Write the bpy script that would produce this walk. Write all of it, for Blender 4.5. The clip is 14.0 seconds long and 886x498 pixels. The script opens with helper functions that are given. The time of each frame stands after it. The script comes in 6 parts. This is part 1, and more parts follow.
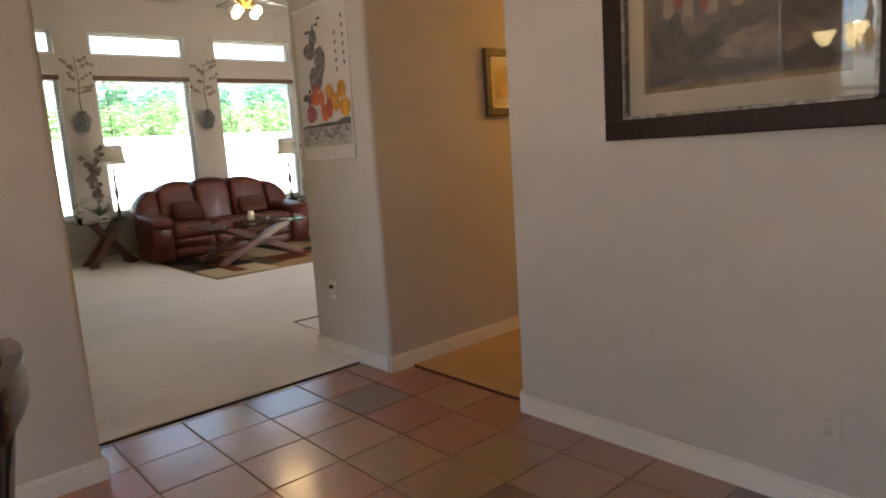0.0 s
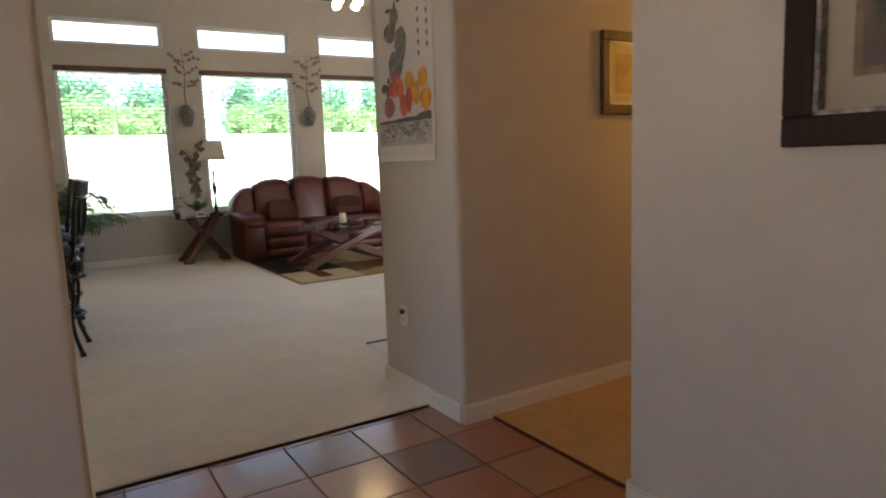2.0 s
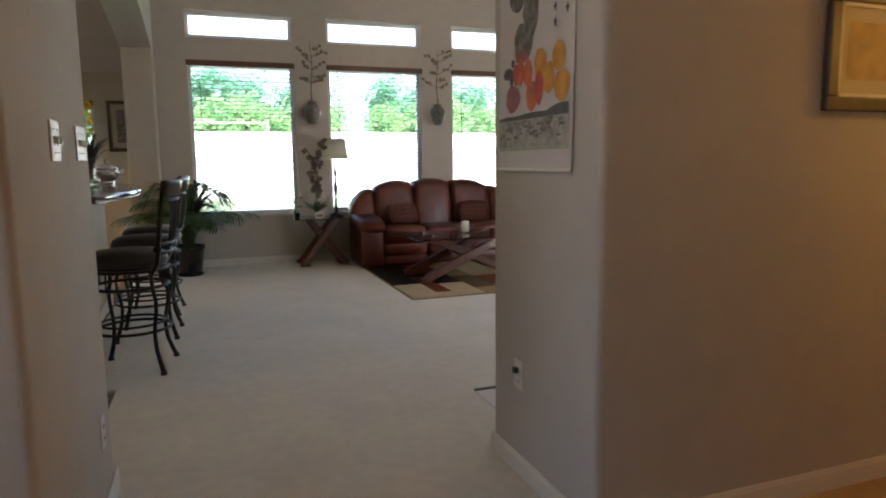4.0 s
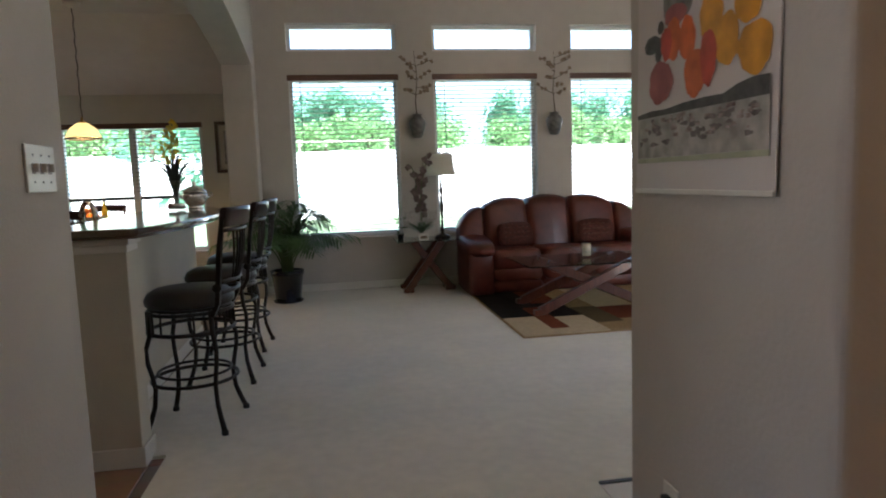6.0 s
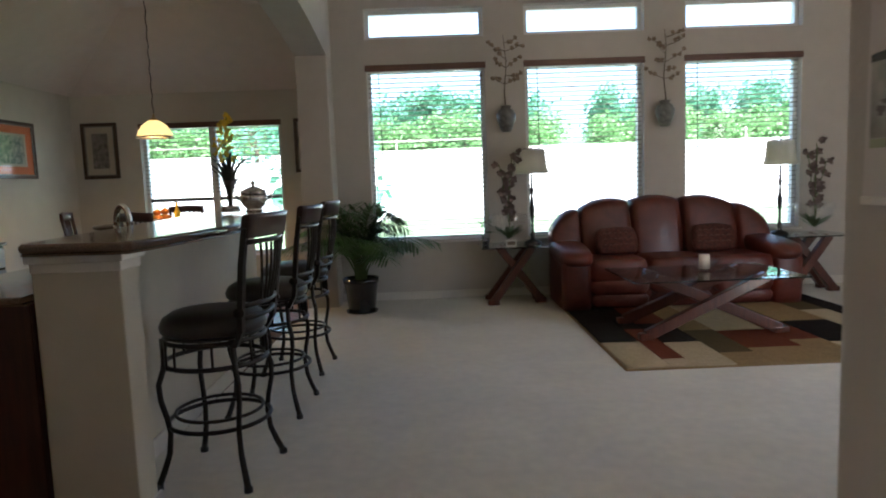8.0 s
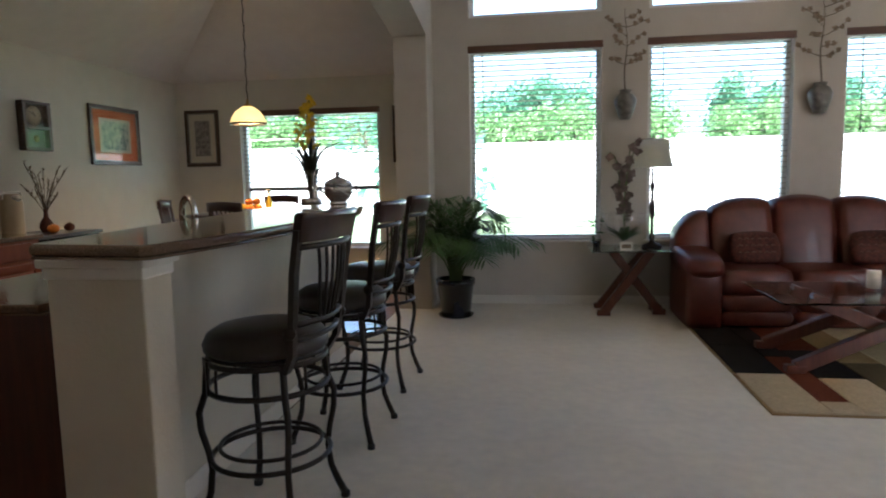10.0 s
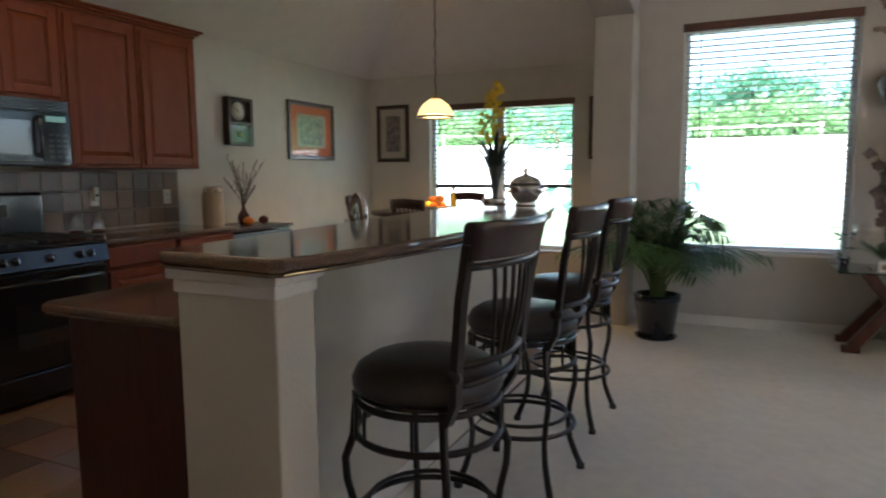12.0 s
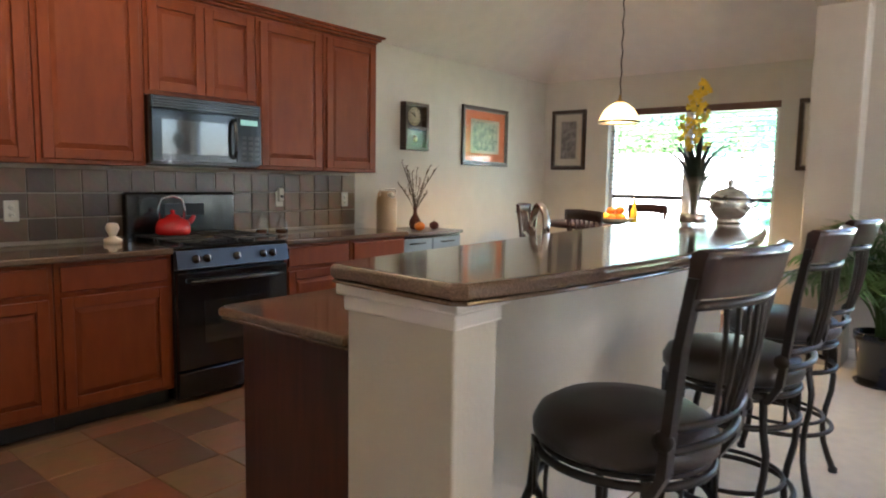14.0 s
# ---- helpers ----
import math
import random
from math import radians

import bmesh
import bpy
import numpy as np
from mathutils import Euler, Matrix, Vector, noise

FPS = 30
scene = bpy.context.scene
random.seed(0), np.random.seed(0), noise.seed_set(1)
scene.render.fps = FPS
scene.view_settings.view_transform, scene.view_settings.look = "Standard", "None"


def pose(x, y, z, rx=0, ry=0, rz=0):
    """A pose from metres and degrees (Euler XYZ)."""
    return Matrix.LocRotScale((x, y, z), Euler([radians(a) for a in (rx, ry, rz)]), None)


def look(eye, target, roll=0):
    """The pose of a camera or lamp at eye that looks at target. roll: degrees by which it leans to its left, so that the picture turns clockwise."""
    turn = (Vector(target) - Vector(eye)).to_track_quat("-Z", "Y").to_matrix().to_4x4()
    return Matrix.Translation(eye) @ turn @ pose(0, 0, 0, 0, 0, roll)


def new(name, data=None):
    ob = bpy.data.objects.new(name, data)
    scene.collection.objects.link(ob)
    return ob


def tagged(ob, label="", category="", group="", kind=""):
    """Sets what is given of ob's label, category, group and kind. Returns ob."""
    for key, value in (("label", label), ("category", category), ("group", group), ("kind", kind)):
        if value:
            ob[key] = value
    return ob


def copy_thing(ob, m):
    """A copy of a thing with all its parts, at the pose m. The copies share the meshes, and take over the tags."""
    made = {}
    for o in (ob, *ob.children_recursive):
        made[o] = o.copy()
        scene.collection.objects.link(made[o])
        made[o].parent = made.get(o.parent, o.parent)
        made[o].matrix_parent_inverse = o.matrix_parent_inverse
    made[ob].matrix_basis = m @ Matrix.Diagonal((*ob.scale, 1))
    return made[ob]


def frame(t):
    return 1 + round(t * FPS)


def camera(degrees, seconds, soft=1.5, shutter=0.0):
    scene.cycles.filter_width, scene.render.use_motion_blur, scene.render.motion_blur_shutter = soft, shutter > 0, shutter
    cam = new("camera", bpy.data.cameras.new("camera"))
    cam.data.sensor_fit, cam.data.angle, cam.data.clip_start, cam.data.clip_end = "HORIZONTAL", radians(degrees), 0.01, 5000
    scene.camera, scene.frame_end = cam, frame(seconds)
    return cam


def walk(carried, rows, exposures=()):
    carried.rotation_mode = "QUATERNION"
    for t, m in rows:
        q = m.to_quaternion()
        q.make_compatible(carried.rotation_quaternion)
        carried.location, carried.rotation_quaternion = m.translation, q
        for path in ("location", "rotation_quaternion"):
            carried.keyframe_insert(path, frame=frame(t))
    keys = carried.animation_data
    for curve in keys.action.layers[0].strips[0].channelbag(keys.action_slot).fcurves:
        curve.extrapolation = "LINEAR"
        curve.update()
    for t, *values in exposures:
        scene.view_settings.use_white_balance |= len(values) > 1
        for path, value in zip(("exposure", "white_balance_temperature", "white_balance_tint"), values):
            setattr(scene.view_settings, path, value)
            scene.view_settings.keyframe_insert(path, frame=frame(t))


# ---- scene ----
cam = camera(68.6, 14.0, soft=1.9, shutter=0.5)
PATH = [
    (0, (0.820, 0.388, 1.264), (2.118, 1.879, 0.960), -3.86),
    (0.5, (0.977, 0.499, 1.255), (2.214, 2.043, 0.962), -3.16),
    (1, (1.112, 0.614, 1.248), (2.282, 2.210, 0.963), -2.65),
    (1.5, (1.218, 0.741, 1.240), (2.326, 2.384, 0.971), -2.37),
    (2, (1.336, 0.886, 1.254), (2.375, 2.572, 0.979), -2.11),
    (2.5, (1.448, 1.029, 1.277), (2.404, 2.762, 0.991), -2.77),
    (3, (1.563, 1.206, 1.282), (2.422, 2.990, 0.997), -1.43),
    (5.5, (2.050, 2.226, 1.296), (2.462, 4.170, 1.072), -2.12),
    (6, (2.106, 2.398, 1.304), (2.430, 4.360, 1.090), -1.95),
    (6.5, (2.153, 2.562, 1.311), (2.410, 4.534, 1.099), -2.17),
    (7, (2.224, 2.774, 1.304), (2.398, 4.756, 1.099), -2.28),
    (9.5, (2.343, 3.636, 1.303), (2.146, 5.614, 1.083), -1.34),
    (10, (2.332, 3.781, 1.309), (2.038, 5.747, 1.086), -1.18),
    (10.5, (2.273, 3.902, 1.308), (1.880, 5.851, 1.085), -1.54),
    (11, (2.214, 4.060, 1.306), (1.706, 5.982, 1.086), -1.68),
    (11.5, (2.208, 4.217, 1.307), (1.543, 6.091, 1.090), -1.46),
    (12, (2.169, 4.327, 1.314), (1.331, 6.130, 1.090), -0.42),
    (12.5, (2.113, 4.438, 1.322), (1.112, 6.155, 1.095), -0.35),
    (13, (2.097, 4.476, 1.317), (0.966, 6.110, 1.094), -0.30),
    (13.5, (2.046, 4.501, 1.311), (0.834, 6.077, 1.099), 0.61),
    (14, (1.960, 4.523, 1.322), (0.702, 6.064, 1.116), 0.95),
]
walk(cam, [(t, look(eye, target, roll)) for t, eye, target, roll in PATH],
     exposures=[(0.0, 3.38, 6500, 6), (2.0, 3.10, 6350, 6), (3.0, 2.96, 6150, 6), (5.5, 2.74, 5750, 4), (7.0, 2.53, 5700, 4), (9.5, 2.77, 5700, 5), (12.0, 2.93, 5650, 6), (12.5, 3.33, 5700, 6), (13.0, 3.85, 5700, 6), (13.5, 4.12, 5750, 8), (14.0, 4.15, 5850, 8)])

# ---- light ----
world = bpy.data.worlds.new("sky")
scene.world = world
world.use_nodes = True
wn, wl = world.node_tree.nodes, world.node_tree.links
wn.clear()
sky = wn.new("ShaderNodeTexSky")
sky.sky_type = "NISHITA"
sky.sun_disc = False
sky.sun_elevation = radians(52)
sky.sun_rotation = radians(159)
sky.air_density = 0.8
sky.dust_density = 3.0
sky.ozone_density = 0.5
sky_bg = wn.new("ShaderNodeBackground")
sky_bg.inputs["Strength"].default_value = 0.15
sky_out = wn.new("ShaderNodeOutputWorld")
wl.new(sky.outputs[0], sky_bg.inputs[0])
wl.new(sky_bg.outputs[0], sky_out.inputs[0])
sun = new("sun", bpy.data.lights.new("sun", "SUN"))
sun.data.energy = 5.0
sun.data.angle = radians(0.5)
sun.data.color = (1.0, 0.95, 0.87)
sun.matrix_world = look((0, 0, 30), (-8.0, 21.0, 0), 0)


def lamp(name, place, watts, colour, radius=0.05):
    ob = new(name, bpy.data.lights.new(name, "POINT"))
    ob.data.energy, ob.data.color, ob.data.shadow_soft_size = watts, colour, radius
    ob.location = place
    return ob


WARM = (1.0, 0.62, 0.28)
lamp("hall_bulb", (5.1, 2.85, 1.9), 2.6, (1.0, 0.49, 0.09), 0.08)
for k in (0, 2, 3):
    lamp("chandelier_bulb", (-0.6 + 0.29 * math.cos(1.2566 * k), 2.0 + 0.29 * math.sin(1.2566 * k), 1.93), 2.0, (1.0, 0.62, 0.32), 0.04)
lamp("kitchen_bulb", (-0.75, 5.7, 3.0), 1.5, (1.0, 0.70, 0.42), 0.12)
lamp("pendant_bulb", (-0.43, 9.78, 1.90), 4, WARM, 0.03)
lamp("fan_bulb", (4.42, 7.7, 2.88), 1.0, WARM, 0.2)


# ---- materials ----
def material(name, colour, rough=0.6, metal=0.0, spread=0.12, scale=6.0, bump=0.0, bump_scale=120.0, coat=0.0, stain=0.1, colour2=None, spec=0.5):
    m = bpy.data.materials.new(name)
    m.use_nodes = True
    nt = m.node_tree
    b = nt.nodes["Principled BSDF"]
    b.inputs["Roughness"].default_value = rough
    b.inputs["Metallic"].default_value = metal
    b.inputs["Coat Weight"].default_value = coat
    b.inputs["Coat Roughness"].default_value = 0.08
    b.inputs["Specular IOR Level"].default_value = spec
    tc = nt.nodes.new("ShaderNodeTexCoord")
    n1 = nt.nodes.new("ShaderNodeTexNoise")
    n1.inputs["Scale"].default_value = scale
    n1.inputs["Detail"].default_value = 6
    nt.links.new(tc.outputs["Object"], n1.inputs["Vector"])
    n2 = nt.nodes.new("ShaderNodeTexNoise")
    n2.inputs["Scale"].default_value = scale * 0.13
    n2.inputs["Detail"].default_value = 3
    nt.links.new(tc.outputs["Object"], n2.inputs["Vector"])
    info = nt.nodes.new("ShaderNodeObjectInfo")
    mix = nt.nodes.new("ShaderNodeMix")
    mix.data_type = "RGBA"
    lo = [max(0.0, c * (1 - spread)) for c in colour]
    hi = list(colour2) if colour2 else [min(1.0, c * (1 + spread)) for c in colour]
    mix.inputs["A"].default_value = (*lo, 1)
    mix.inputs["B"].default_value = (*hi, 1)
    ramp = nt.nodes.new("ShaderNodeMapRange")
    ramp.inputs["From Min"].default_value, ramp.inputs["From Max"].default_value = 0.3, 0.7
    nt.links.new(n1.outputs["Fac"], ramp.inputs["Value"])
    nt.links.new(ramp.outputs["Result"], mix.inputs["Factor"])
    hsv = nt.nodes.new("ShaderNodeHueSaturation")
    val = nt.nodes.new("ShaderNodeMath")
    val.operation = "MULTIPLY_ADD"
    val.inputs[1].default_value = stain * 2
    val.inputs[2].default_value = 1 - stain
    nt.links.new(n2.outputs["Fac"], val.inputs[0])
    nt.links.new(val.outputs[0], hsv.inputs["Value"])
    nt.links.new(mix.outputs["Result"], hsv.inputs["Color"])
    nt.links.new(hsv.outputs["Color"], b.inputs["Base Color"])
    if bump:
        n3 = nt.nodes.new("ShaderNodeTexNoise")
        n3.inputs["Scale"].default_value = bump_scale
        n3.inputs["Detail"].default_value = 3
        nt.links.new(tc.outputs["Object"], n3.inputs["Vector"])
        bp = nt.nodes.new("ShaderNodeBump")
        bp.inputs["Strength"].default_value = min(1.0, bump)
        bp.inputs["Distance"].default_value = 0.004
        nt.links.new(n3.outputs["Fac"], bp.inputs["Height"])
        nt.links.new(bp.outputs["Normal"], b.inputs["Normal"])
    return m


def glowing(name, colour, strength, base=(0.8, 0.8, 0.8)):
    m = material(name, base, 0.4)
    b = m.node_tree.nodes["Principled BSDF"]
    b.inputs["Emission Color"].default_value = (*colour, 1)
    b.inputs["Emission Strength"].default_value = strength
    return m


def clear_glass(name, tint=(1, 1, 1), rough=0.0):
    m = bpy.data.materials.new(name)
    m.use_nodes = True
    b = m.node_tree.nodes["Principled BSDF"]
    b.inputs["Base Color"].default_value = (*tint, 1)
    b.inputs["Transmission Weight"].default_value = 1.0
    b.inputs["Roughness"].default_value = rough
    b.inputs["IOR"].default_value = 1.45
    return m


def pane_glass(name, gloss=0.05):
    m = bpy.data.materials.new(name)
    m.use_nodes = True
    nt = m.node_tree
    nt.nodes.clear()
    out = nt.nodes.new("ShaderNodeOutputMaterial")
    tr = nt.nodes.new("ShaderNodeBsdfTransparent")
    gl = nt.nodes.new("ShaderNodeBsdfGlossy")
    gl.inputs["Roughness"].default_value = 0.0
    mx = nt.nodes.new("ShaderNodeMixShader")
    mx.inputs[0].default_value = gloss
    nt.links.new(tr.outputs[0], mx.inputs[1])
    nt.links.new(gl.outputs[0], mx.inputs[2])
    nt.links.new(mx.outputs[0], out.inputs[0])
    return m


def translucent(name, colour, rough, share=0.5, **more):
    """A thin surface that also lets light through."""
    m = material(name, colour, rough, **more)
    nt = m.node_tree
    b = nt.nodes["Principled BSDF"]
    tl = nt.nodes.new("ShaderNodeBsdfTranslucent")
    hsv = next(n for n in nt.nodes if n.type == "HUE_SAT")
    nt.links.new(hsv.outputs["Color"], tl.inputs["Color"])
    mx = nt.nodes.new("ShaderNodeMixShader")
    mx.inputs[0].default_value = share
    nt.links.new(b.outputs[0], mx.inputs[1])
    nt.links.new(tl.outputs[0], mx.inputs[2])
    nt.links.new(mx.outputs[0], nt.nodes["Material Output"].inputs[0])
    return m


def tile_material(name, colours, rough, coat=0.0):
    """Fired tile: each piece takes one of several tones."""
    m = material(name, colours[0], rough, coat=coat, bump=0.25, bump_scale=40)
    nt = m.node_tree
    info = nt.nodes.new("ShaderNodeObjectInfo")
    ramp = nt.nodes.new("ShaderNodeValToRGB")
    ramp.color_ramp.interpolation = "CONSTANT"
    els = ramp.color_ramp.elements
    els[0].color = (*colours[0], 1)
    els[1].position = 1 / len(colours)
    els[1].color = (*colours[1], 1)
    for n in range(2, len(colours)):
        e = els.new(n / len(colours))
        e.color = (*colours[n], 1)
    nt.links.new(info.outputs["Random"], ramp.inputs["Fac"])
    tc = nt.nodes.new("ShaderNodeTexCoord")
    nz = nt.nodes.new("ShaderNodeTexNoise")
    nz.inputs["Scale"].default_value = 9.0
    nz.inputs["Detail"].default_value = 6
    nt.links.new(tc.outputs["Object"], nz.inputs["Vector"])
    mx = nt.nodes.new("ShaderNodeMix")
    mx.data_type = "RGBA"
    mx.blend_type = "OVERLAY"
    mx.inputs["Factor"].default_value = 0.35
    nt.links.new(ramp.outputs["Color"], mx.inputs["A"])
    nt.links.new(nz.outputs["Color"], mx.inputs["B"])
    nt.nodes["Principled BSDF"].inputs["Coat Roughness"].default_value = 0.16
    nt.nodes["Principled BSDF"].inputs["Coat IOR"].default_value = 1.95
    hsv = next(n for n in nt.nodes if n.type == "HUE_SAT")
    nt.links.new(mx.outputs["Result"], hsv.inputs["Color"])
    return m


def wood(name, dark, light, rough=0.35, coat=0.3, stretch=(14, 14, 1.2)):
    m = material(name, dark, rough, coat=coat, colour2=light, scale=3.0, stain=0.12, bump=0.04, bump_scale=60)
    nt = m.node_tree
    mp = nt.nodes.new("ShaderNodeMapping")
    mp.inputs["Scale"].default_value = stretch
    tc = next(n for n in nt.nodes if n.type == "TEX_COORD")
    nt.links.new(tc.outputs["Object"], mp.inputs["Vector"])
    first = next(n for n in nt.nodes if n.type == "TEX_NOISE")
    nt.links.new(mp.outputs["Vector"], first.inputs["Vector"])
    return m


M_WALL = material("wall_paint", (0.55, 0.505, 0.455), 0.85, spread=0.03, bump=0.35, bump_scale=70, stain=0.03)
M_NOOK = material("kitchen_wall_paint", (0.62, 0.59, 0.53), 0.85, spread=0.03, bump=0.35, bump_scale=70, stain=0.03)
M_CEIL = material("ceiling_paint", (0.74, 0.685, 0.635), 0.9, spread=0.03, bump=0.5, bump_scale=50, stain=0.04)
M_TRIM = material("white_trim_paint", (0.76, 0.72, 0.66), 0.45, spread=0.03, stain=0.04)
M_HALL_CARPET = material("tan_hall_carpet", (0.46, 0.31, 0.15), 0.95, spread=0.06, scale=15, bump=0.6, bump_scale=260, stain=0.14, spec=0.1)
M_CARPET = material("beige_carpet", (0.74, 0.69, 0.60), 0.95, spread=0.06, scale=15, bump=0.6, bump_scale=260, stain=0.14, spec=0.1)
M_CARPET.node_tree.nodes["Principled BSDF"].inputs["Sheen Weight"].default_value = 0.6
M_CARPET.node_tree.nodes["Principled BSDF"].inputs["Sheen Roughness"].default_value = 0.5
M_TILE = tile_material("slate_floor_tile", [(0.29, 0.125, 0.075), (0.27, 0.095, 0.055), (0.28, 0.165, 0.085), (0.16, 0.095, 0.075), (0.29, 0.15, 0.085)], 0.38, 0.9)
M_GROUT = material("dark_grout", (0.19, 0.125, 0.085), 0.9, bump=0.6)
M_SPLASH = tile_material("backsplash_tile", [(0.135, 0.084, 0.054), (0.165, 0.103, 0.064), (0.10, 0.068, 0.048), (0.19, 0.115, 0.068)], 0.4, 0.05)
M_SPLASH_GROUT = material("backsplash_grout", (0.36, 0.31, 0.25), 0.9, bump=0.4)
M_CHERRY = wood("cherry_cabinet_wood", (0.200, 0.039, 0.007), (0.212, 0.044, 0.008), 0.48, 0.0, (7, 7, 1.8))
M_CHERRY.node_tree.nodes["Principled BSDF"].inputs["Specular IOR Level"].default_value = 0.3
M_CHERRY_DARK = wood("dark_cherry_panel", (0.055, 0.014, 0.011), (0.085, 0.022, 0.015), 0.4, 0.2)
M_STONE = material("brown_speckled_counter", (0.13, 0.082, 0.056), 0.12, spread=0.25, scale=220, colour2=(0.20, 0.132, 0.09), coat=0.6, stain=0.06)
M_LEATHER = material("oxblood_leather", (0.108, 0.020, 0.012), 0.38, spread=0.25, scale=9, bump=0.35, bump_scale=130, coat=0.1, stain=0.2)
M_BLACK_LEATHER = material("black_leather", (0.036, 0.025, 0.022), 0.36, bump=0.3, bump_scale=150, stain=0.1)
M_IRON = material("dark_bronze_iron", (0.034, 0.027, 0.024), 0.34, metal=0.5, bump=0.2, bump_scale=80)
M_ESPRESSO = wood("espresso_wood", (0.026, 0.011, 0.010), (0.042, 0.016, 0.014), 0.3, 0.35)
M_MAHOGANY = wood("mahogany_legs", (0.085, 0.020, 0.011), (0.13, 0.033, 0.016), 0.32, 0.4)
M_BLACK = material("black_enamel", (0.012, 0.012, 0.013), 0.18, coat=0.5, spread=0.05, stain=0.03)
M_STEEL = material("brushed_steel", (0.55, 0.56, 0.58), 0.25, metal=1.0, spread=0.05)
M_CHROME = material("polished_chrome", (0.80, 0.80, 0.80), 0.06, metal=1.0, spread=0.02, stain=0.01)
M_FRAME = wood("dark_picture_frame", (0.03, 0.017, 0.012), (0.07, 0.035, 0.02), 0.4, 0.3)
M_WINDOW = material("white_window_vinyl", (0.78, 0.77, 0.75), 0.4, spread=0.02, stain=0.02)
M_BLIND = material("white_blind_slat", (0.80, 0.79, 0.76), 0.5, spread=0.02, stain=0.02)
M_SLAT = material("taupe_blind_slat", (0.30, 0.26, 0.21), 0.5, spread=0.04, stain=0.04)
M_VALANCE = wood("brown_wood_valance", (0.10, 0.045, 0.03), (0.15, 0.07, 0.045), 0.45, 0.1, (1.2, 14, 14))
M_PANE = pane_glass("window_pane")
M_GLASS = pane_glass("clear_vase_glass", 0.10)
M_PLASTIC = material("ivory_plastic", (0.74, 0.71, 0.64), 0.4, spread=0.02, stain=0.03)
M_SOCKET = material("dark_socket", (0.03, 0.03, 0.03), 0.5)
M_SHADE = translucent("linen_lamp_shade", (0.88, 0.84, 0.76), 0.8, 0.72, spread=0.05, bump=0.5, bump_scale=300)
M_GRASS = material("sunlit_grass", (0.12, 0.17, 0.09), 0.95, spread=0.3, scale=3.0, stain=0.2)
# Far field paled in its colour for the glare of overexposed sun.
M_PALE = material("glare_pale_field", (0.56, 0.56, 0.52), 0.95, spread=0.1, scale=2.0)
M_LEAF = translucent("tree_leaf", (0.14, 0.33, 0.21), 0.6, spread=0.25, scale=0.7, stain=0.2)
M_BUSH_LEAF = translucent("bush_leaf", (0.19, 0.35, 0.14), 0.6, spread=0.25, scale=0.9, stain=0.2)
# Unseen ground round the house, toned warm to bounce light into the foyer.
M_BOUNCE = material("warm_bounce_ground", (0.52, 0.44, 0.38), 0.9, spread=0.1, scale=3.0, stain=0.1)
M_BARK = material("bark", (0.09, 0.065, 0.045), 0.9, spread=0.3, bump=0.8, bump_scale=20)
M_FENCE = material("weathered_fence_wood", (0.30, 0.27, 0.24), 0.85, spread=0.2)


# ---- mesh helpers ----
def box(bm, x0, x1, y0, y1, z0, z1, bevel=0.0, segs=2):
    r = bmesh.ops.create_cube(bm, size=1.0)
    vs = r["verts"]
    bmesh.ops.scale(bm, vec=(x1 - x0, y1 - y0, z1 - z0), verts=vs)
    bmesh.ops.translate(bm, vec=((x0 + x1) / 2, (y0 + y1) / 2, (z0 + z1) / 2), verts=vs)
    if bevel:
        es = list({e for v in vs for e in v.link_edges})
        bmesh.ops.bevel(bm, geom=es, offset=bevel, segments=segs, affect="EDGES", profile=0.5)
    return bm


def lathe(bm, profile, segs=24, centre=(0, 0), smooth=True):
    """A turned shape from (radius, height) pairs."""
    rings = []
    for r, z in profile:
        if r < 1e-5:
            rings.append([bm.verts.new((centre[0], centre[1], z))])
        else:
            rings.append([bm.verts.new((centre[0] + r * math.cos(2 * math.pi * k / segs), centre[1] + r * math.sin(2 * math.pi * k / segs), z)) for k in range(segs)])
    for a, b in zip(rings, rings[1:]):
        for k in range(segs):
            j = (k + 1) % segs
            if len(a) == 1 and len(b) == 1:
                continue
            if len(a) == 1:
                f = (a[0], b[k], b[j])
            elif len(b) == 1:
                f = (a[k], a[j], b[0])
            else:
                f = (a[k], a[j], b[j], b[k])
            bm.faces.new(f).smooth = smooth
    return bm


def tube(bm, points, radius, segs=8, closed=False):
    """A bent rod through the points; radius may be a list."""
    pts = [Vector(p) for p in points]
    n = len(pts)
    rings = []
    side = None
    for i, p in enumerate(pts):
        if closed:
            d = pts[(i + 1) % n] - pts[i - 1]
        else:
            d = pts[min(i + 1, n - 1)] - pts[max(i - 1, 0)]
        d.normalize()
        if side is None:
            side = d.orthogonal().normalized()
        side = (side - d * side.dot(d))
        if side.length < 1e-6:
            side = d.orthogonal()
        side.normalize()
        up = d.cross(side)
        r = radius[i] if isinstance(radius, (list, tuple)) else radius
        rings.append([bm.verts.new(p + r * (math.cos(2 * math.pi * k / segs) * side + math.sin(2 * math.pi * k / segs) * up)) for k in range(segs)])
    pairs = list(zip(rings, rings[1:])) + ([(rings[-1], rings[0])] if closed else [])
    for a, b in pairs:
        for k in range(segs):
            j = (k + 1) % segs
            bm.faces.new((a[k], a[j], b[j], b[k])).smooth = True
    if not closed:
        bm.faces.new(list(reversed(rings[0])))
        bm.faces.new(rings[-1])
    return bm


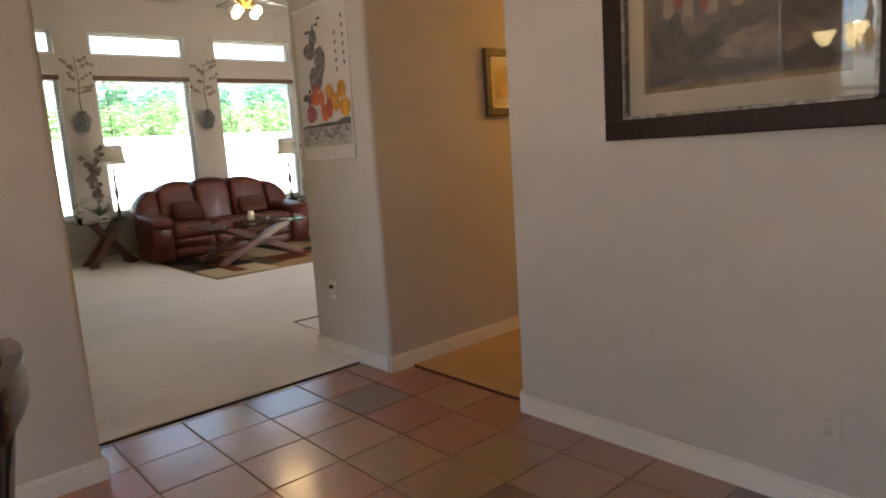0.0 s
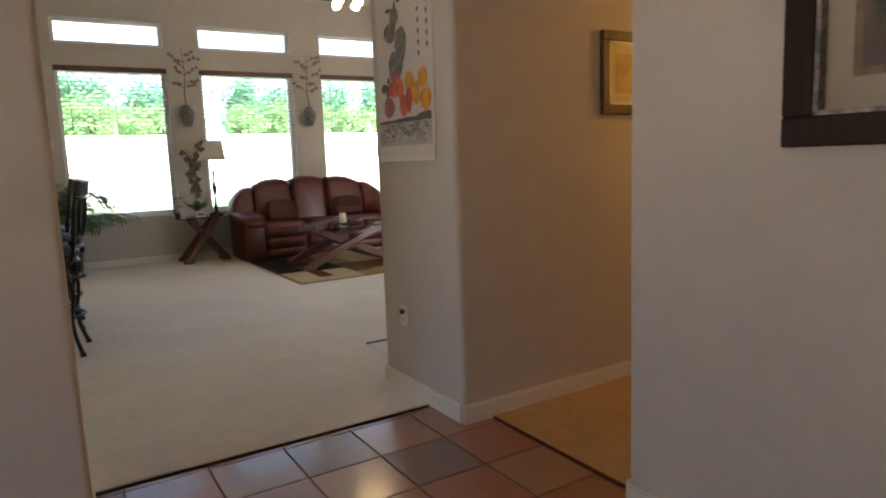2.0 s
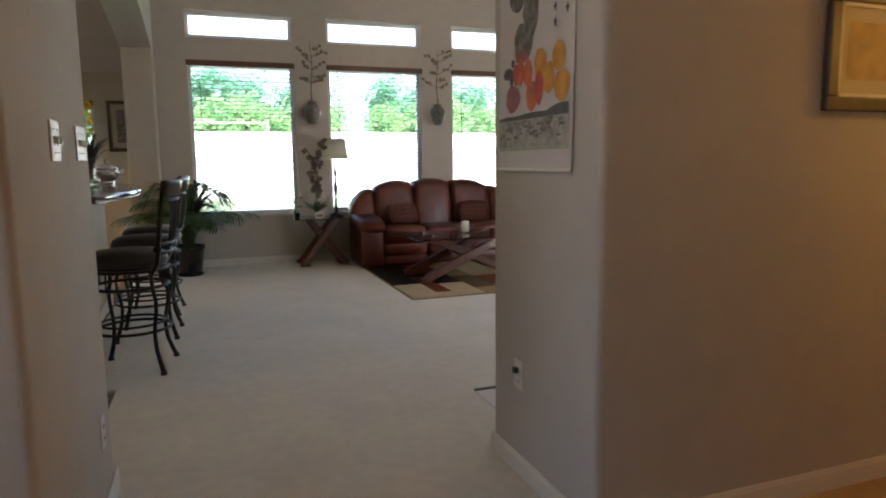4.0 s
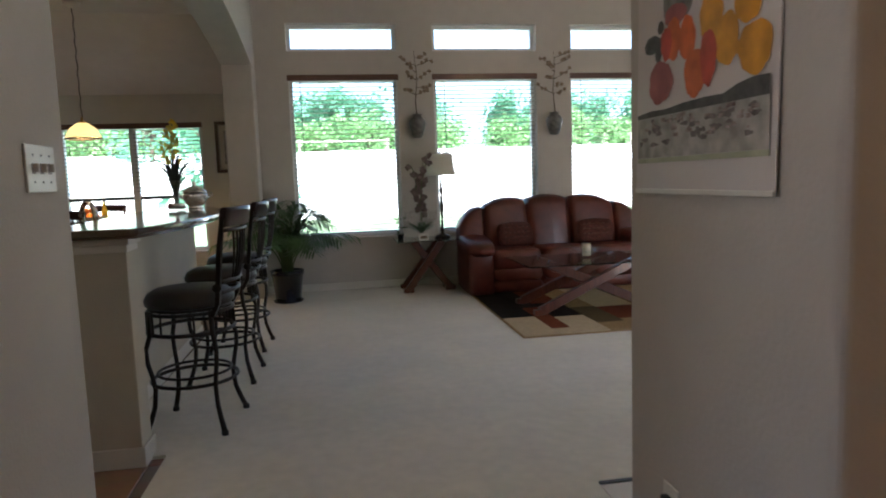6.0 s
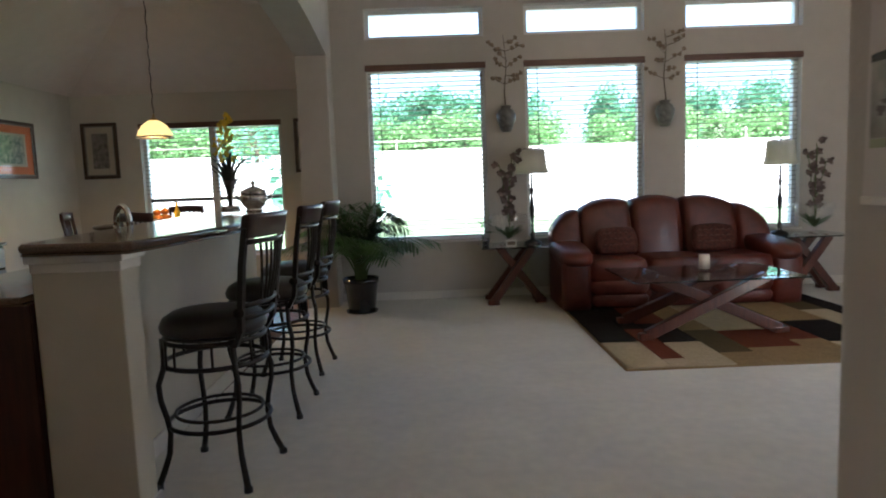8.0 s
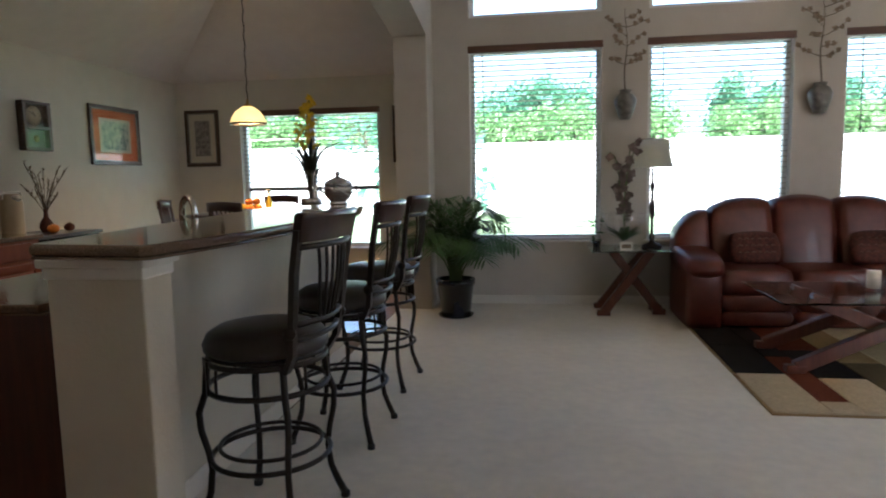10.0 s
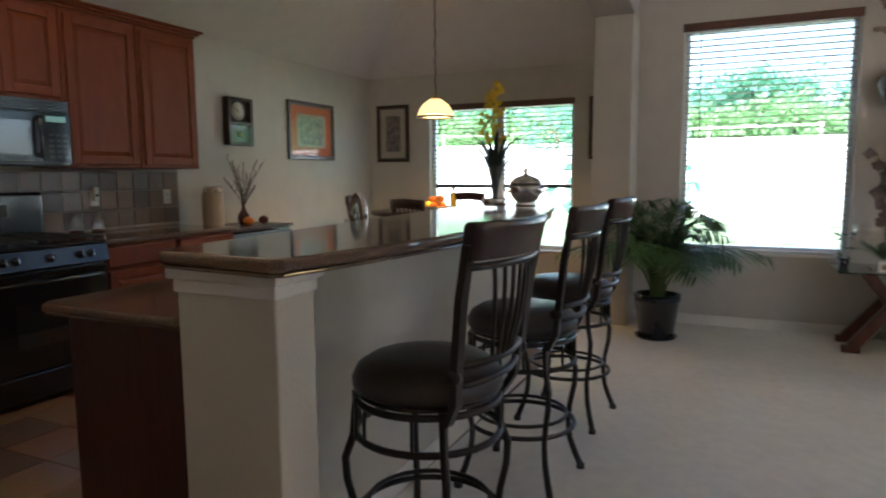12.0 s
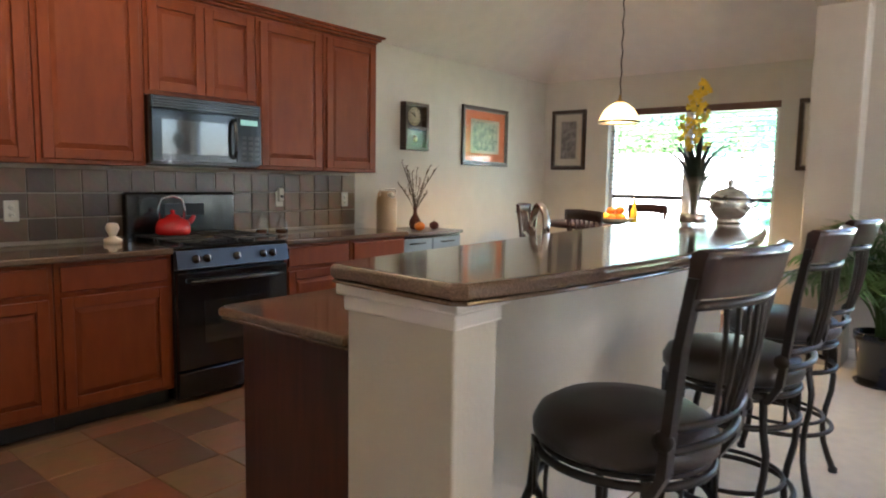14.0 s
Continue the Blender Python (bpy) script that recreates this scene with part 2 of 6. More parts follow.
def outline(bm, points, z0, z1, bevel=0.0, segs=2):
    """A slab from a plan outline."""
    lo = [bm.verts.new((x, y, z0)) for x, y in points]
    f = bm.faces.new(lo)
    r = bmesh.ops.extrude_face_region(bm, geom=[f])
    vs = [v for v in r["geom"] if isinstance(v, bmesh.types.BMVert)]
    bmesh.ops.translate(bm, vec=(0, 0, z1 - z0), verts=vs)
    bmesh.ops.recalc_face_normals(bm, faces=bm.faces[:])
    if bevel:
        es = [e for e in bm.edges if abs(e.verts[0].co.z - e.verts[1].co.z) < 1e-6]
        bmesh.ops.bevel(bm, geom=es, offset=bevel, segments=segs, affect="EDGES", profile=0.5)
    return bm


def mesh_of(name, bm, mat):
    bmesh.ops.recalc_face_normals(bm, faces=bm.faces[:])
    me = bpy.data.meshes.new(name)
    bm.to_mesh(me)
    bm.free()
    for m in (mat if isinstance(mat, (list, tuple)) else [mat]):
        me.materials.append(m)
    return me


def part(name, bm, mat, parent=None, label="", at=None):
    ob = new(name, mesh_of(name, bm, mat))
    if parent is not None:
        ob.parent = parent
    if at is not None:
        ob.matrix_basis = at
    if label:
        ob["label"] = label
    return ob


def thing(name, m, label, category, group="", kind=""):
    ob = new(name)
    ob.empty_display_size = 0.1
    ob.matrix_basis = m
    return tagged(ob, label, category, group, kind)


def setting(name, bm, mat, label, category):
    return tagged(part(name, bm, mat), label, category, "", "structure")


def B():
    return bmesh.new()


# ---- the plan ----
KX = -2.20      # kitchen side wall
NY = 11.55      # nook window wall
WY = 10.31      # living room window wall
CEIL = 3.62     # living room ceiling
WX1 = 7.6       # far side wall of the living room
COLX = 2.94     # calendar wall


# ---- floors ----
setting("floor_carpet", outline(B(), [(1.40, 4.255), (COLX - 0.001, 4.255), (COLX - 0.001, 4.151), (WX1, 4.151), (WX1, WY), (1.286, WY), (1.286, 9.984), (0.96, 9.984), (0.915, 5.63), (1.24, 5.63), (1.24, 4.37), (1.40, 4.37)], -0.05, 0.012), M_CARPET, "beige cut-pile carpet of the living room", "carpet")
setting("floor_carpet_edge", box(B(), 1.386, COLX, 3.655, 4.2548, -0.05, 0.012), M_CARPET, "beige carpet strip inside the wide opening", "carpet")
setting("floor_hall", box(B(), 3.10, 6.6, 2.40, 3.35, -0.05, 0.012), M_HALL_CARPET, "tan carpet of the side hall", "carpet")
setting("floor_foyer", box(B(), -2.2, 3.10, -2.6, 3.655, -0.06, -0.006), M_GROUT, "grout bed under the foyer tiles", "floor")
setting("floor_kitchen", box(B(), KX, 1.37, 3.656, NY, -0.06, -0.006), M_GROUT, "grout bed under the kitchen tiles", "floor")

# ---- walls ----
WINS = [(1.65, 2.93), (3.36, 4.655), (5.10, 6.38)]
SILL, HEAD, TR0, TR1 = 0.655, 2.545, 2.835, 3.155


def wall_with_holes(name, x0, x1, y0, y1, z0, z1, holes, mat, label):
    """A wall along x, with openings (xa, xb, za, zb) right through it."""
    bm = B()
    xs = sorted({x0, x1, *(h[0] for h in holes), *(h[1] for h in holes)})
    zs = sorted({z0, z1, *(h[2] for h in holes), *(h[3] for h in holes)})
    for xa, xb in zip(xs, xs[1:]):
        for za, zb in zip(zs, zs[1:]):
            cx, cz = (xa + xb) / 2, (za + zb) / 2
            if any(h[0] < cx < h[1] and h[2] < cz < h[3] for h in holes):
                continue
            box(bm, xa, xb, y0, y1, za, zb)
    bmesh.ops.remove_doubles(bm, verts=bm.verts[:], dist=1e-5)
    bm.verts.index_update()
    seen = {}
    for f in bm.faces:
        seen.setdefault(tuple(sorted(v.index for v in f.verts)), []).append(f)
    bmesh.ops.delete(bm, geom=[f for fs in seen.values() if len(fs) > 1 for f in fs], context="FACES_ONLY")
    return setting(name, bm, mat, label, "wall")


holes = [(a, b, SILL, HEAD) for a, b in WINS] + [(a, b, TR0, TR1) for a, b in WINS]
wall_with_holes("wall_windows", 1.285, WX1 + 0.15, WY, WY + 0.16, -0.05, CEIL, holes, M_WALL, "beige painted wall with three tall windows and transoms")
wall_with_holes("wall_nook", KX - 0.15, 1.13, NY, NY + 0.16, -0.05, 2.55, [(-1.36, 0.42, 0.455, 2.14)], M_NOOK, "cream painted breakfast nook wall with a wide window")
setting("wall_kitchen", box(B(), KX - 0.15, KX, 3.62, NY, -0.05, 2.55), M_NOOK, "cream painted kitchen wall", "wall")
setting("wall_nook_side", box(B(), 1.13, 1.285, WY, NY + 0.16, -0.05, CEIL), M_NOOK, "cream wall beside the breakfast nook", "wall")
setting("pilaster", box(B(), 0.96, 1.285, 9.985, WY, -0.05, 2.63, 0.012), M_WALL, "beige wall stub carrying the header beam", "wall")
bm = B()
curve = [(9.985 - 5.62 * k / 32, 2.63 + 0.24 * (1 - ((k / 16) - 1) ** 2)) for k in range(33)]
rows = [[bm.verts.new((x, y, z)) for y, z in curve] for x in (0.96, 1.285)]
tops = [[bm.verts.new((x, y, CEIL)) for y, z in curve] for x in (0.96, 1.285)]
for k in range(32):
    bm.faces.new((rows[0][k], rows[0][k + 1], rows[1][k + 1], rows[1][k]))
    bm.faces.new((rows[0][k], tops[0][k], tops[0][k + 1], rows[0][k + 1]))
    bm.faces.new((rows[1][k], rows[1][k + 1], tops[1][k + 1], tops[1][k]))
box(bm, 0.96, 1.285, 9.9851, WY - 0.002, 2.6301, CEIL)
setting("header_beam", bm, M_WALL, "arched painted header beam between kitchen and living room", "beam")
# Unseen window opening, added to light the carpet and bar from the right.
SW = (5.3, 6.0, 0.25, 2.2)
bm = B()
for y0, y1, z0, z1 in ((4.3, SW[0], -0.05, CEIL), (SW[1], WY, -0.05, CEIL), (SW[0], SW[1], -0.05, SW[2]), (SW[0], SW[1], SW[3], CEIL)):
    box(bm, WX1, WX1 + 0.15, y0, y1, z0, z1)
setting("wall_living_side", bm, M_WALL, "beige side wall with an unseen window opening added for light", "wall")
setting("wall_column", box(B(), COLX, 6.6, 3.35, 4.15, -0.05, CEIL, 0.022, 4), M_WALL, "beige wall block with rounded corners", "wall")
# The tall opening is never in view; it is added to let daylight in.
wall_with_holes("wall_living_near", 6.601, WX1 + 0.15, 4.14, 4.2995, -0.05, CEIL, [(6.63, WX1 - 0.01, 0.05, CEIL - 0.08)], M_WALL, "beige wall with a tall unseen opening added for light")
setting("wall_hall_near", box(B(), 3.171, 6.6, 2.27, 2.398, -0.05, CEIL), M_WALL, "beige hall wall with a rounded corner", "wall")
setting("wall_picture", box(B(), 3.005, 3.17, -2.6, 2.40, -0.05, CEIL, 0.02, 4), M_WALL, "beige foyer wall with a large framed picture", "wall")
setting("wall_hall_end", box(B(), 6.6, 6.75, 2.2, 4.25, -0.05, CEIL), M_WALL, "beige wall at the end of the hall", "wall")
setting("wall_switch", box(B(), -2.2, 1.385, 3.27, 4.355, -0.05, CEIL, 0.022, 4), M_WALL, "beige wall block with light switches", "wall")
setting("wall_foyer_back", box(B(), -2.35, 3.17, -2.75, -2.6, -0.05, CEIL), M_WALL, "beige wall behind the foyer", "wall")
FW = (0.9, 2.75, 0.28, 2.55)
bm = B()
for y0, y1, z0, z1 in ((-2.6, FW[0], -0.05, CEIL), (FW[1], 3.27, -0.05, CEIL), (FW[0], FW[1], -0.05, FW[2]), (FW[0], FW[1], FW[3], CEIL)):
    box(bm, -2.35, -2.2, y0, y1, z0, z1)
setting("wall_foyer_side", bm, M_WALL, "beige foyer wall with a window", "wall")
setting("ceiling", box(B(), -2.35, WX1 + 0.15, -2.75, WY + 0.16, CEIL, CEIL + 0.12), M_CEIL, "off-white textured ceiling", "ceiling")

# hipped ceiling over kitchen and nook
KCEIL, RUN, K0 = 3.22, 1.35, 2.53
bm = B()
v = [bm.verts.new(p) for p in ((KX, 4.36, K0), (KX, NY, K0), (1.13, NY, K0), (1.13, NY - RUN, KCEIL), (KX + RUN, NY - RUN, KCEIL), (KX + RUN, 4.36, KCEIL))]
bm.faces.new((v[0], v[1], v[4], v[5]))
bm.faces.new((v[1], v[2], v[3], v[4]))
r = bmesh.ops.extrude_face_region(bm, geom=bm.faces[:])
bmesh.ops.translate(bm, vec=(0, 0, 0.05), verts=[g for g in r["geom"] if isinstance(g, bmesh.types.BMVert)])
setting("ceiling_hip", bm, M_CEIL, "hipped painted ceiling over the kitchen", "ceiling")
setting("ceiling_kitchen", box(B(), KX + RUN, 0.958, 4.36, NY - RUN, KCEIL, KCEIL + 0.1), M_CEIL, "off-white flat kitchen ceiling", "ceiling")

# outside: a lawn that rises to a line of trees, then runs level to the horizon
bm = B()
yy = [-400, -30, WY + 1.45, 13, 16, 20, 26, 34, 44, 56, 75, 150, 900]
zz = [-0.25, -0.25, -0.25, -0.22, 0.0, 0.35, 0.9, 1.7, 2.8, 3.9, 4.6, 5.0, 5.0]
rows = [[bm.verts.new((x, y, z)) for x in (-500, -60, -20, 0, 20, 60, 500)] for y, z in zip(yy, zz)]
for (p, q), y in zip(zip(rows, rows[1:]), yy):
    for k in range(6):
        f = bm.faces.new((p[k], p[k + 1], q[k + 1], q[k]))
        f.smooth = True
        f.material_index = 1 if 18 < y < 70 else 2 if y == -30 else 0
setting("ground", bm, [M_GRASS, M_PALE, M_BOUNCE], "bright sunlit lawn rising to the trees", "ground")
hall_wall_y = 3.35


# ---- trim ----
def skirting(x0, x1, y0, y1, name="baseboard"):
    bm = B()
    box(bm, x0, x1, y0, y1, 0.0, 0.085, 0.004, 1)
    if x1 - x0 > y1 - y0:
        box(bm, x0, x1, y0 + 0.002, y1 - 0.002, 0.0855, 0.098, 0.003, 1)
    else:
        box(bm, x0 + 0.002, x1 - 0.002, y0, y1, 0.0855, 0.098, 0.003, 1)
    return setting(name, bm, M_TRIM, "white painted baseboard", "baseboard")


skirting(1.29, WX1, WY - 0.015, WY - 0.001)
skirting(COLX - 0.015, COLX - 0.001, 3.365, 4.15)
skirting(COLX - 0.012, 6.6, 3.335, 3.349)
skirting(2.99, 3.004, -2.6, 2.40)
skirting(3.005, 6.6, 2.401, 2.415)
skirting(-2.2, 1.40, 3.255, 3.269)
skirting(1.386, 1.40, 3.27, 4.37)
skirting(KX, KX + 0.014, 9.4, NY)
skirting(KX + 0.014, 1.13, NY - 0.015, NY - 0.001)
# thin shadow line where tile meets carpet, modelled as a dark strip
setting("trim_carpet_edge", box(B(), 1.387, COLX - 0.016, 3.650, 3.657, -0.004, 0.010, 0.003, 1), M_ESPRESSO, "dark strip standing in for the shadow between tile and carpet", "trim")
setting("trim_hall_edge", box(B(), 3.094, 3.102, 2.416, 3.334, -0.004, 0.013, 0.003, 1), M_MAHOGANY, "dark strip between tile and hall carpet", "trim")
# tiled patch with its dark strip behind the calendar wall
setting("trim_side_edge", box(B(), 3.14, 5.2, 4.84, 4.868, 0.012, 0.024, 0.004, 1), M_SOCKET, "dark strip beside a tiled passage", "trim")
setting("floor_side_tile", box(B(), 3.14, 5.2, 4.152, 4.84, 0.0, 0.018), M_TRIM, "pale glossy tile of a side passage", "floor")


# ---- windows ----
def window_unit(name, x0, x1, z0, z1, y, rails=(), mullions=()):
    bm = B()
    w = 0.045
    box(bm, x0, x0 + w, y, y + 0.07, z0, z1)
    box(bm, x1 - w, x1, y, y + 0.07, z0, z1)
    box(bm, x0 + w, x1 - w, y, y + 0.07, z0, z0 + w)
    box(bm, x0 + w, x1 - w, y, y + 0.07, z1 - w, z1)
    win = setting(name, bm, M_WINDOW, "white vinyl window letting in bright daylight", "window")
    for m in mullions:
        part("mullion", box(B(), m - 0.045, m + 0.045, y - 0.002, y + 0.072, z0 + w, z1 - w, 0.004, 1), M_WINDOW, win)
    # The backlit rail's shade is put into its near-black material.
    for r in rails:
        part("meeting_rail", box(B(), x0 + w, x1 - w, y + 0.003, y + 0.067, r - 0.024, r + 0.024, 0.004, 1), M_SOCKET, win, "meeting rail coloured dark for backlit shade")
    edges = [x0 + w, *[e for m in mullions for e in (m - 0.045, m + 0.045)], x1 - w]
    for a, b in zip(edges[::2], edges[1::2]):
        p = part("pane", box(B(), a, b, y + 0.03, y + 0.036, z0 + w, z1 - w), M_PANE, win)
        p.visible_shadow = False
    return win


for k, (a, b) in enumerate(WINS):
    window_unit("window_%d" % (k + 1), a, b, SILL, HEAD, WY + 0.085)
    window_unit("window_transom_%d" % (k + 1), a, b, TR0, TR1, WY + 0.085)
    setting("window_sill_%d" % (k + 1), box(B(), a - 0.02, b + 0.02, WY - 0.025, WY + 0.084, SILL - 0.022, SILL - 0.001, 0.006), M_TRIM, "white window sill", "sill")
NW = (-1.36, 0.42, 0.455, 2.14)
window_unit("window_nook", NW[0], NW[1], NW[2], NW[3], NY + 0.08, rails=(1.19,), mullions=((NW[0] + NW[1]) / 2,))
setting("window_sill_nook", box(B(), NW[0] - 0.02, NW[1] + 0.02, NY - 0.025, NY + 0.079, NW[2] - 0.022, NW[2] - 0.001, 0.006), M_TRIM, "white window sill", "sill")


def blind(x0, x1, z0, z1, y, tilt=-5.5, pitch=0.05):
    """A slatted blind with its wooden valance, ladder cords and wand."""
    th = thing("window_blind", pose((x0 + x1) / 2, y, z1), "open slatted taupe blind with a brown wood valance", "blind", "window blinds")
    h = (x1 - x0) / 2
    part("valance", box(B(), -h - 0.015, h + 0.015, -0.065, -0.045, -0.045, 0.022, 0.005), M_VALANCE, th, "brown wood valance")
    slat = mesh_of("slat", box(B(), -h + 0.02, h - 0.02, -0.024, 0.024, -0.0016, 0.0016), M_SLAT)
    n = int((z1 - z0 - 0.07) / pitch)
    for k in range(n):
        s = new("slat", slat)
        s.parent = th
        s.matrix_basis = pose(0, 0, -0.065 - k * pitch, tilt + random.uniform(-1.5, 1.5), 0, 0)
    part("bottom_rail", box(B(), -h + 0.02, h - 0.02, -0.02, 0.02, -(z1 - z0) + 0.008, -(z1 - z0) + 0.022, 0.003, 1), M_BLIND, th)
    for sx in (-0.62, 0.62):
        part("ladder_cord", tube(B(), [(sx * h, -0.024, -0.05), (sx * h, -0.024, -(z1 - z0) + 0.02)], 0.0012, 4), M_BLIND, th)
    part("tilt_wand", tube(B(), [(-h + 0.13, -0.05, -0.06), (-h + 0.14, -0.05, -(z1 - z0) * 0.52)], 0.005, 6), M_SOCKET, th, "dark tilt wand")
    return th


# Frame for the added, unseen opening that brightens the living room.
patio = setting("window_patio", box(B(), 6.632, WX1 - 0.012, 4.18, 4.22, 0.052, 0.10), M_WINDOW, "white frame of the unseen opening added for light", "window")
for a, b, c, d in ((6.632, 6.67, 0.101, CEIL - 0.12), (WX1 - 0.05, WX1 - 0.012, 0.101, CEIL - 0.12), (6.632, WX1 - 0.012, CEIL - 0.119, CEIL - 0.082)):
    part("window_frame", box(B(), a, b, 4.182, 4.218, c, d), M_WINDOW, patio)
side = setting("window_side", box(B(), WX1 + 0.06, WX1 + 0.12, SW[0], SW[1], SW[2], SW[2] + 0.05), M_WINDOW, "unseen white side window added to light the living room", "window")
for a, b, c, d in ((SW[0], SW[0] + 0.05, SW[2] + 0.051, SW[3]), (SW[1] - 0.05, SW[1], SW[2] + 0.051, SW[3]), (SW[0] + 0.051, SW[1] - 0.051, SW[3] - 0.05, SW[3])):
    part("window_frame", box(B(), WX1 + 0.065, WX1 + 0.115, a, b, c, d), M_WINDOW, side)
for a, b in WINS:
    blind(a + 0.005, b - 0.005, SILL, HEAD, WY + 0.052)
mid = (NW[0] + NW[1]) / 2
blind(NW[0] + 0.005, mid - 0.004, 1.19, NW[3], NY + 0.05, -6)
blind(mid + 0.004, NW[1] - 0.005, 1.19, NW[3], NY + 0.05, -8)


# ---- ceiling fan and lamps ----
def ceiling_fan(x, y, z):
    th = thing("ceiling_fan", pose(x, y, z), "brass ceiling fan with four lit frosted lamps", "ceiling fan")
    part("down_rod", tube(B(), [(0, 0, 0.10), (0, 0, CEIL - z)], 0.014), M_BRASS, th)
    part("canopy", lathe(B(), [(0, CEIL - z), (0.075, CEIL - z), (0.07, CEIL - z - 0.05), (0.02, CEIL - z - 0.075)], 20), M_BRASS, th)
    part("motor_housing", lathe(B(), [(0.0, 0.11), (0.09, 0.10), (0.12, 0.04), (0.12, -0.02), (0.07, -0.06), (0.05, -0.09), (0.0, -0.10)], 28), M_BRASS, th)
    for k in range(5):
        a = 2 * math.pi * k / 5 + 0.35
        bm = outline(B(), [(0.12, -0.03), (0.20, -0.055), (0.62, -0.07), (0.66, 0.0), (0.62, 0.07), (0.20, 0.055), (0.12, 0.03)], -0.004, 0.004)
        part("blade", bm, M_VALANCE, th, "brown wooden blade", pose(0, 0, 0.03, 8, 0, math.degrees(a)))
    for k in range(4):
        a = 2 * math.pi * k / 4 + 0.5
        c, s = math.cos(a), math.sin(a)
        part("lamp_arm", tube(B(), [(0.04 * c, 0.04 * s, -0.08), (0.10 * c, 0.10 * s, -0.075), (0.14 * c, 0.14 * s, -0.10)], 0.008, 6), M_BRASS, th)
        part("lamp_shade", lathe(B(), [(0.018, 0.035), (0.035, 0.02), (0.052, -0.02), (0.05, -0.05), (0.03, -0.062), (0, -0.066)], 16), M_LIT, th, "lit frosted glass shade", pose(0.16 * c, 0.16 * s, -0.125, 28 * -s, 28 * c, 0))
    return th


M_BRASS = material("antique_brass", (0.42, 0.28, 0.11), 0.28, metal=1.0, spread=0.1)
M_KLIT = glowing("kitchen_dome_glass", (1.0, 0.8, 0.5), 1.0)
M_LIT = glowing("lit_frosted_glass", (1.0, 0.74, 0.36), 1.1)
ceiling_fan(4.42, 7.7, 3.12)


def pendant(x, y, z):
    th = thing("pendant_lamp", pose(x, y, z), "lit alabaster bowl pendant on a twisted cord", "pendant lamp")
    top = KCEIL - z
    part("shade", lathe(B(), [(0.03, 0.175), (0.06, 0.165), (0.12, 0.12), (0.155, 0.06), (0.168, 0.02), (0.164, 0.02), (0.15, 0.06), (0.115, 0.115), (0.06, 0.158), (0.03, 0.168)], 36), M_ALABASTER, th, "glowing alabaster glass bowl")
    part("rim", lathe(B(), [(0.160, 0.018), (0.176, 0.018), (0.176, 0.0), (0.160, 0.0), (0.160, 0.018)], 36), M_IRON, th, "dark metal rim")
    part("cap", lathe(B(), [(0, 0.24), (0.012, 0.235), (0.014, 0.20), (0.045, 0.18), (0.04, 0.172), (0, 0.172)], 20), M_BRASS, th, "bronze cap")
    pts = [(0.005 * math.sin(k * 1.1), 0.005 * math.cos(k * 1.1), 0.23 + (top - 0.25) * k / 40) for k in range(41)]
    part("cord", tube(B(), pts, 0.0055, 6), M_IRON, th)
    part("canopy", lathe(B(), [(0, top), (0.085, top), (0.08, top - 0.02), (0.03, top - 0.05), (0, top - 0.055)], 24), M_TRIM, th)
    return th


M_ALABASTER = glowing("lit_alabaster", (1.0, 0.66, 0.22), 0.26, (0.85, 0.72, 0.5))
pendant(-0.43, 9.78, 1.838)


dome = thing("ceiling_light", pose(-0.75, 5.7, KCEIL), "round lit glass dome ceiling light", "ceiling light")
part("dome", lathe(B(), [(0.16, -0.02), (0.15, -0.06), (0.10, -0.10), (0, -0.12)], 28), M_KLIT, dome)
part("collar", lathe(B(), [(0, 0), (0.17, 0), (0.17, -0.022), (0.158, -0.022)], 28), M_BRASS, dome)


def chandelier(x, y, z):
    th = thing("chandelier", pose(x, y, z), "brass chandelier with lit upturned shades", "chandelier")
    part("stem", lathe(B(), [(0, CEIL - z), (0.06, CEIL - z), (0.05, CEIL - z - 0.04), (0.01, CEIL - z - 0.06), (0.01, 0.35), (0.03, 0.28), (0.018, 0.2), (0.05, 0.08), (0.02, 0.0), (0, -0.04)], 16), M_BRASS, th)
    for k in range(5):
        a = 2 * math.pi * k / 5
        c, s = math.cos(a), math.sin(a)
        pts = [(r * c, r * s, h) for r, h in ((0.02, 0.08), (0.10, 0.0), (0.20, -0.02), (0.27, 0.03), (0.29, 0.08))]
        part("arm", tube(B(), pts, 0.009, 6), M_BRASS, th)
        part("lamp_shade", lathe(B(), [(0.02, 0.07), (0.045, 0.09), (0.07, 0.14), (0.085, 0.17), (0.066, 0.14), (0.04, 0.095)], 14), M_LIT, th, "lit glass shade", pose(0.29 * c, 0.29 * s, 0))
    return th


chandelier(-0.6, 2.0, 1.78)
window_f = setting("window_foyer", box(B(), -2.29, -2.25, FW[0], FW[1], FW[2], FW[2] + 0.05), M_WINDOW, "white foyer window with blinds", "window")
for a, b, c, d in ((FW[0], FW[0] + 0.05, FW[2], FW[3]), (FW[1] - 0.05, FW[1], FW[2], FW[3]), (FW[0], FW[1], FW[3] - 0.05, FW[3]), (FW[0], FW[1], 1.58, 1.63)):
    part("window_frame", box(B(), -2.285, -2.255, a, b, c, d), M_WINDOW, window_f)
fb = thing("window_blind", pose(-2.215, (FW[0] + FW[1]) / 2, FW[3]), "white slatted blind half lowered in the foyer window", "blind", "window blinds")
fslat = mesh_of("slat", box(B(), -0.018, 0.018, FW[0] - (FW[0] + FW[1]) / 2 + 0.04, FW[1] - (FW[0] + FW[1]) / 2 - 0.04, -0.0012, 0.0012), M_BLIND)
for k in range(16):
    s = new("slat", fslat)
    s.parent = fb
    s.matrix_basis = pose(0, 0, -0.62 - 0.045 * k, 0, 35, 0)


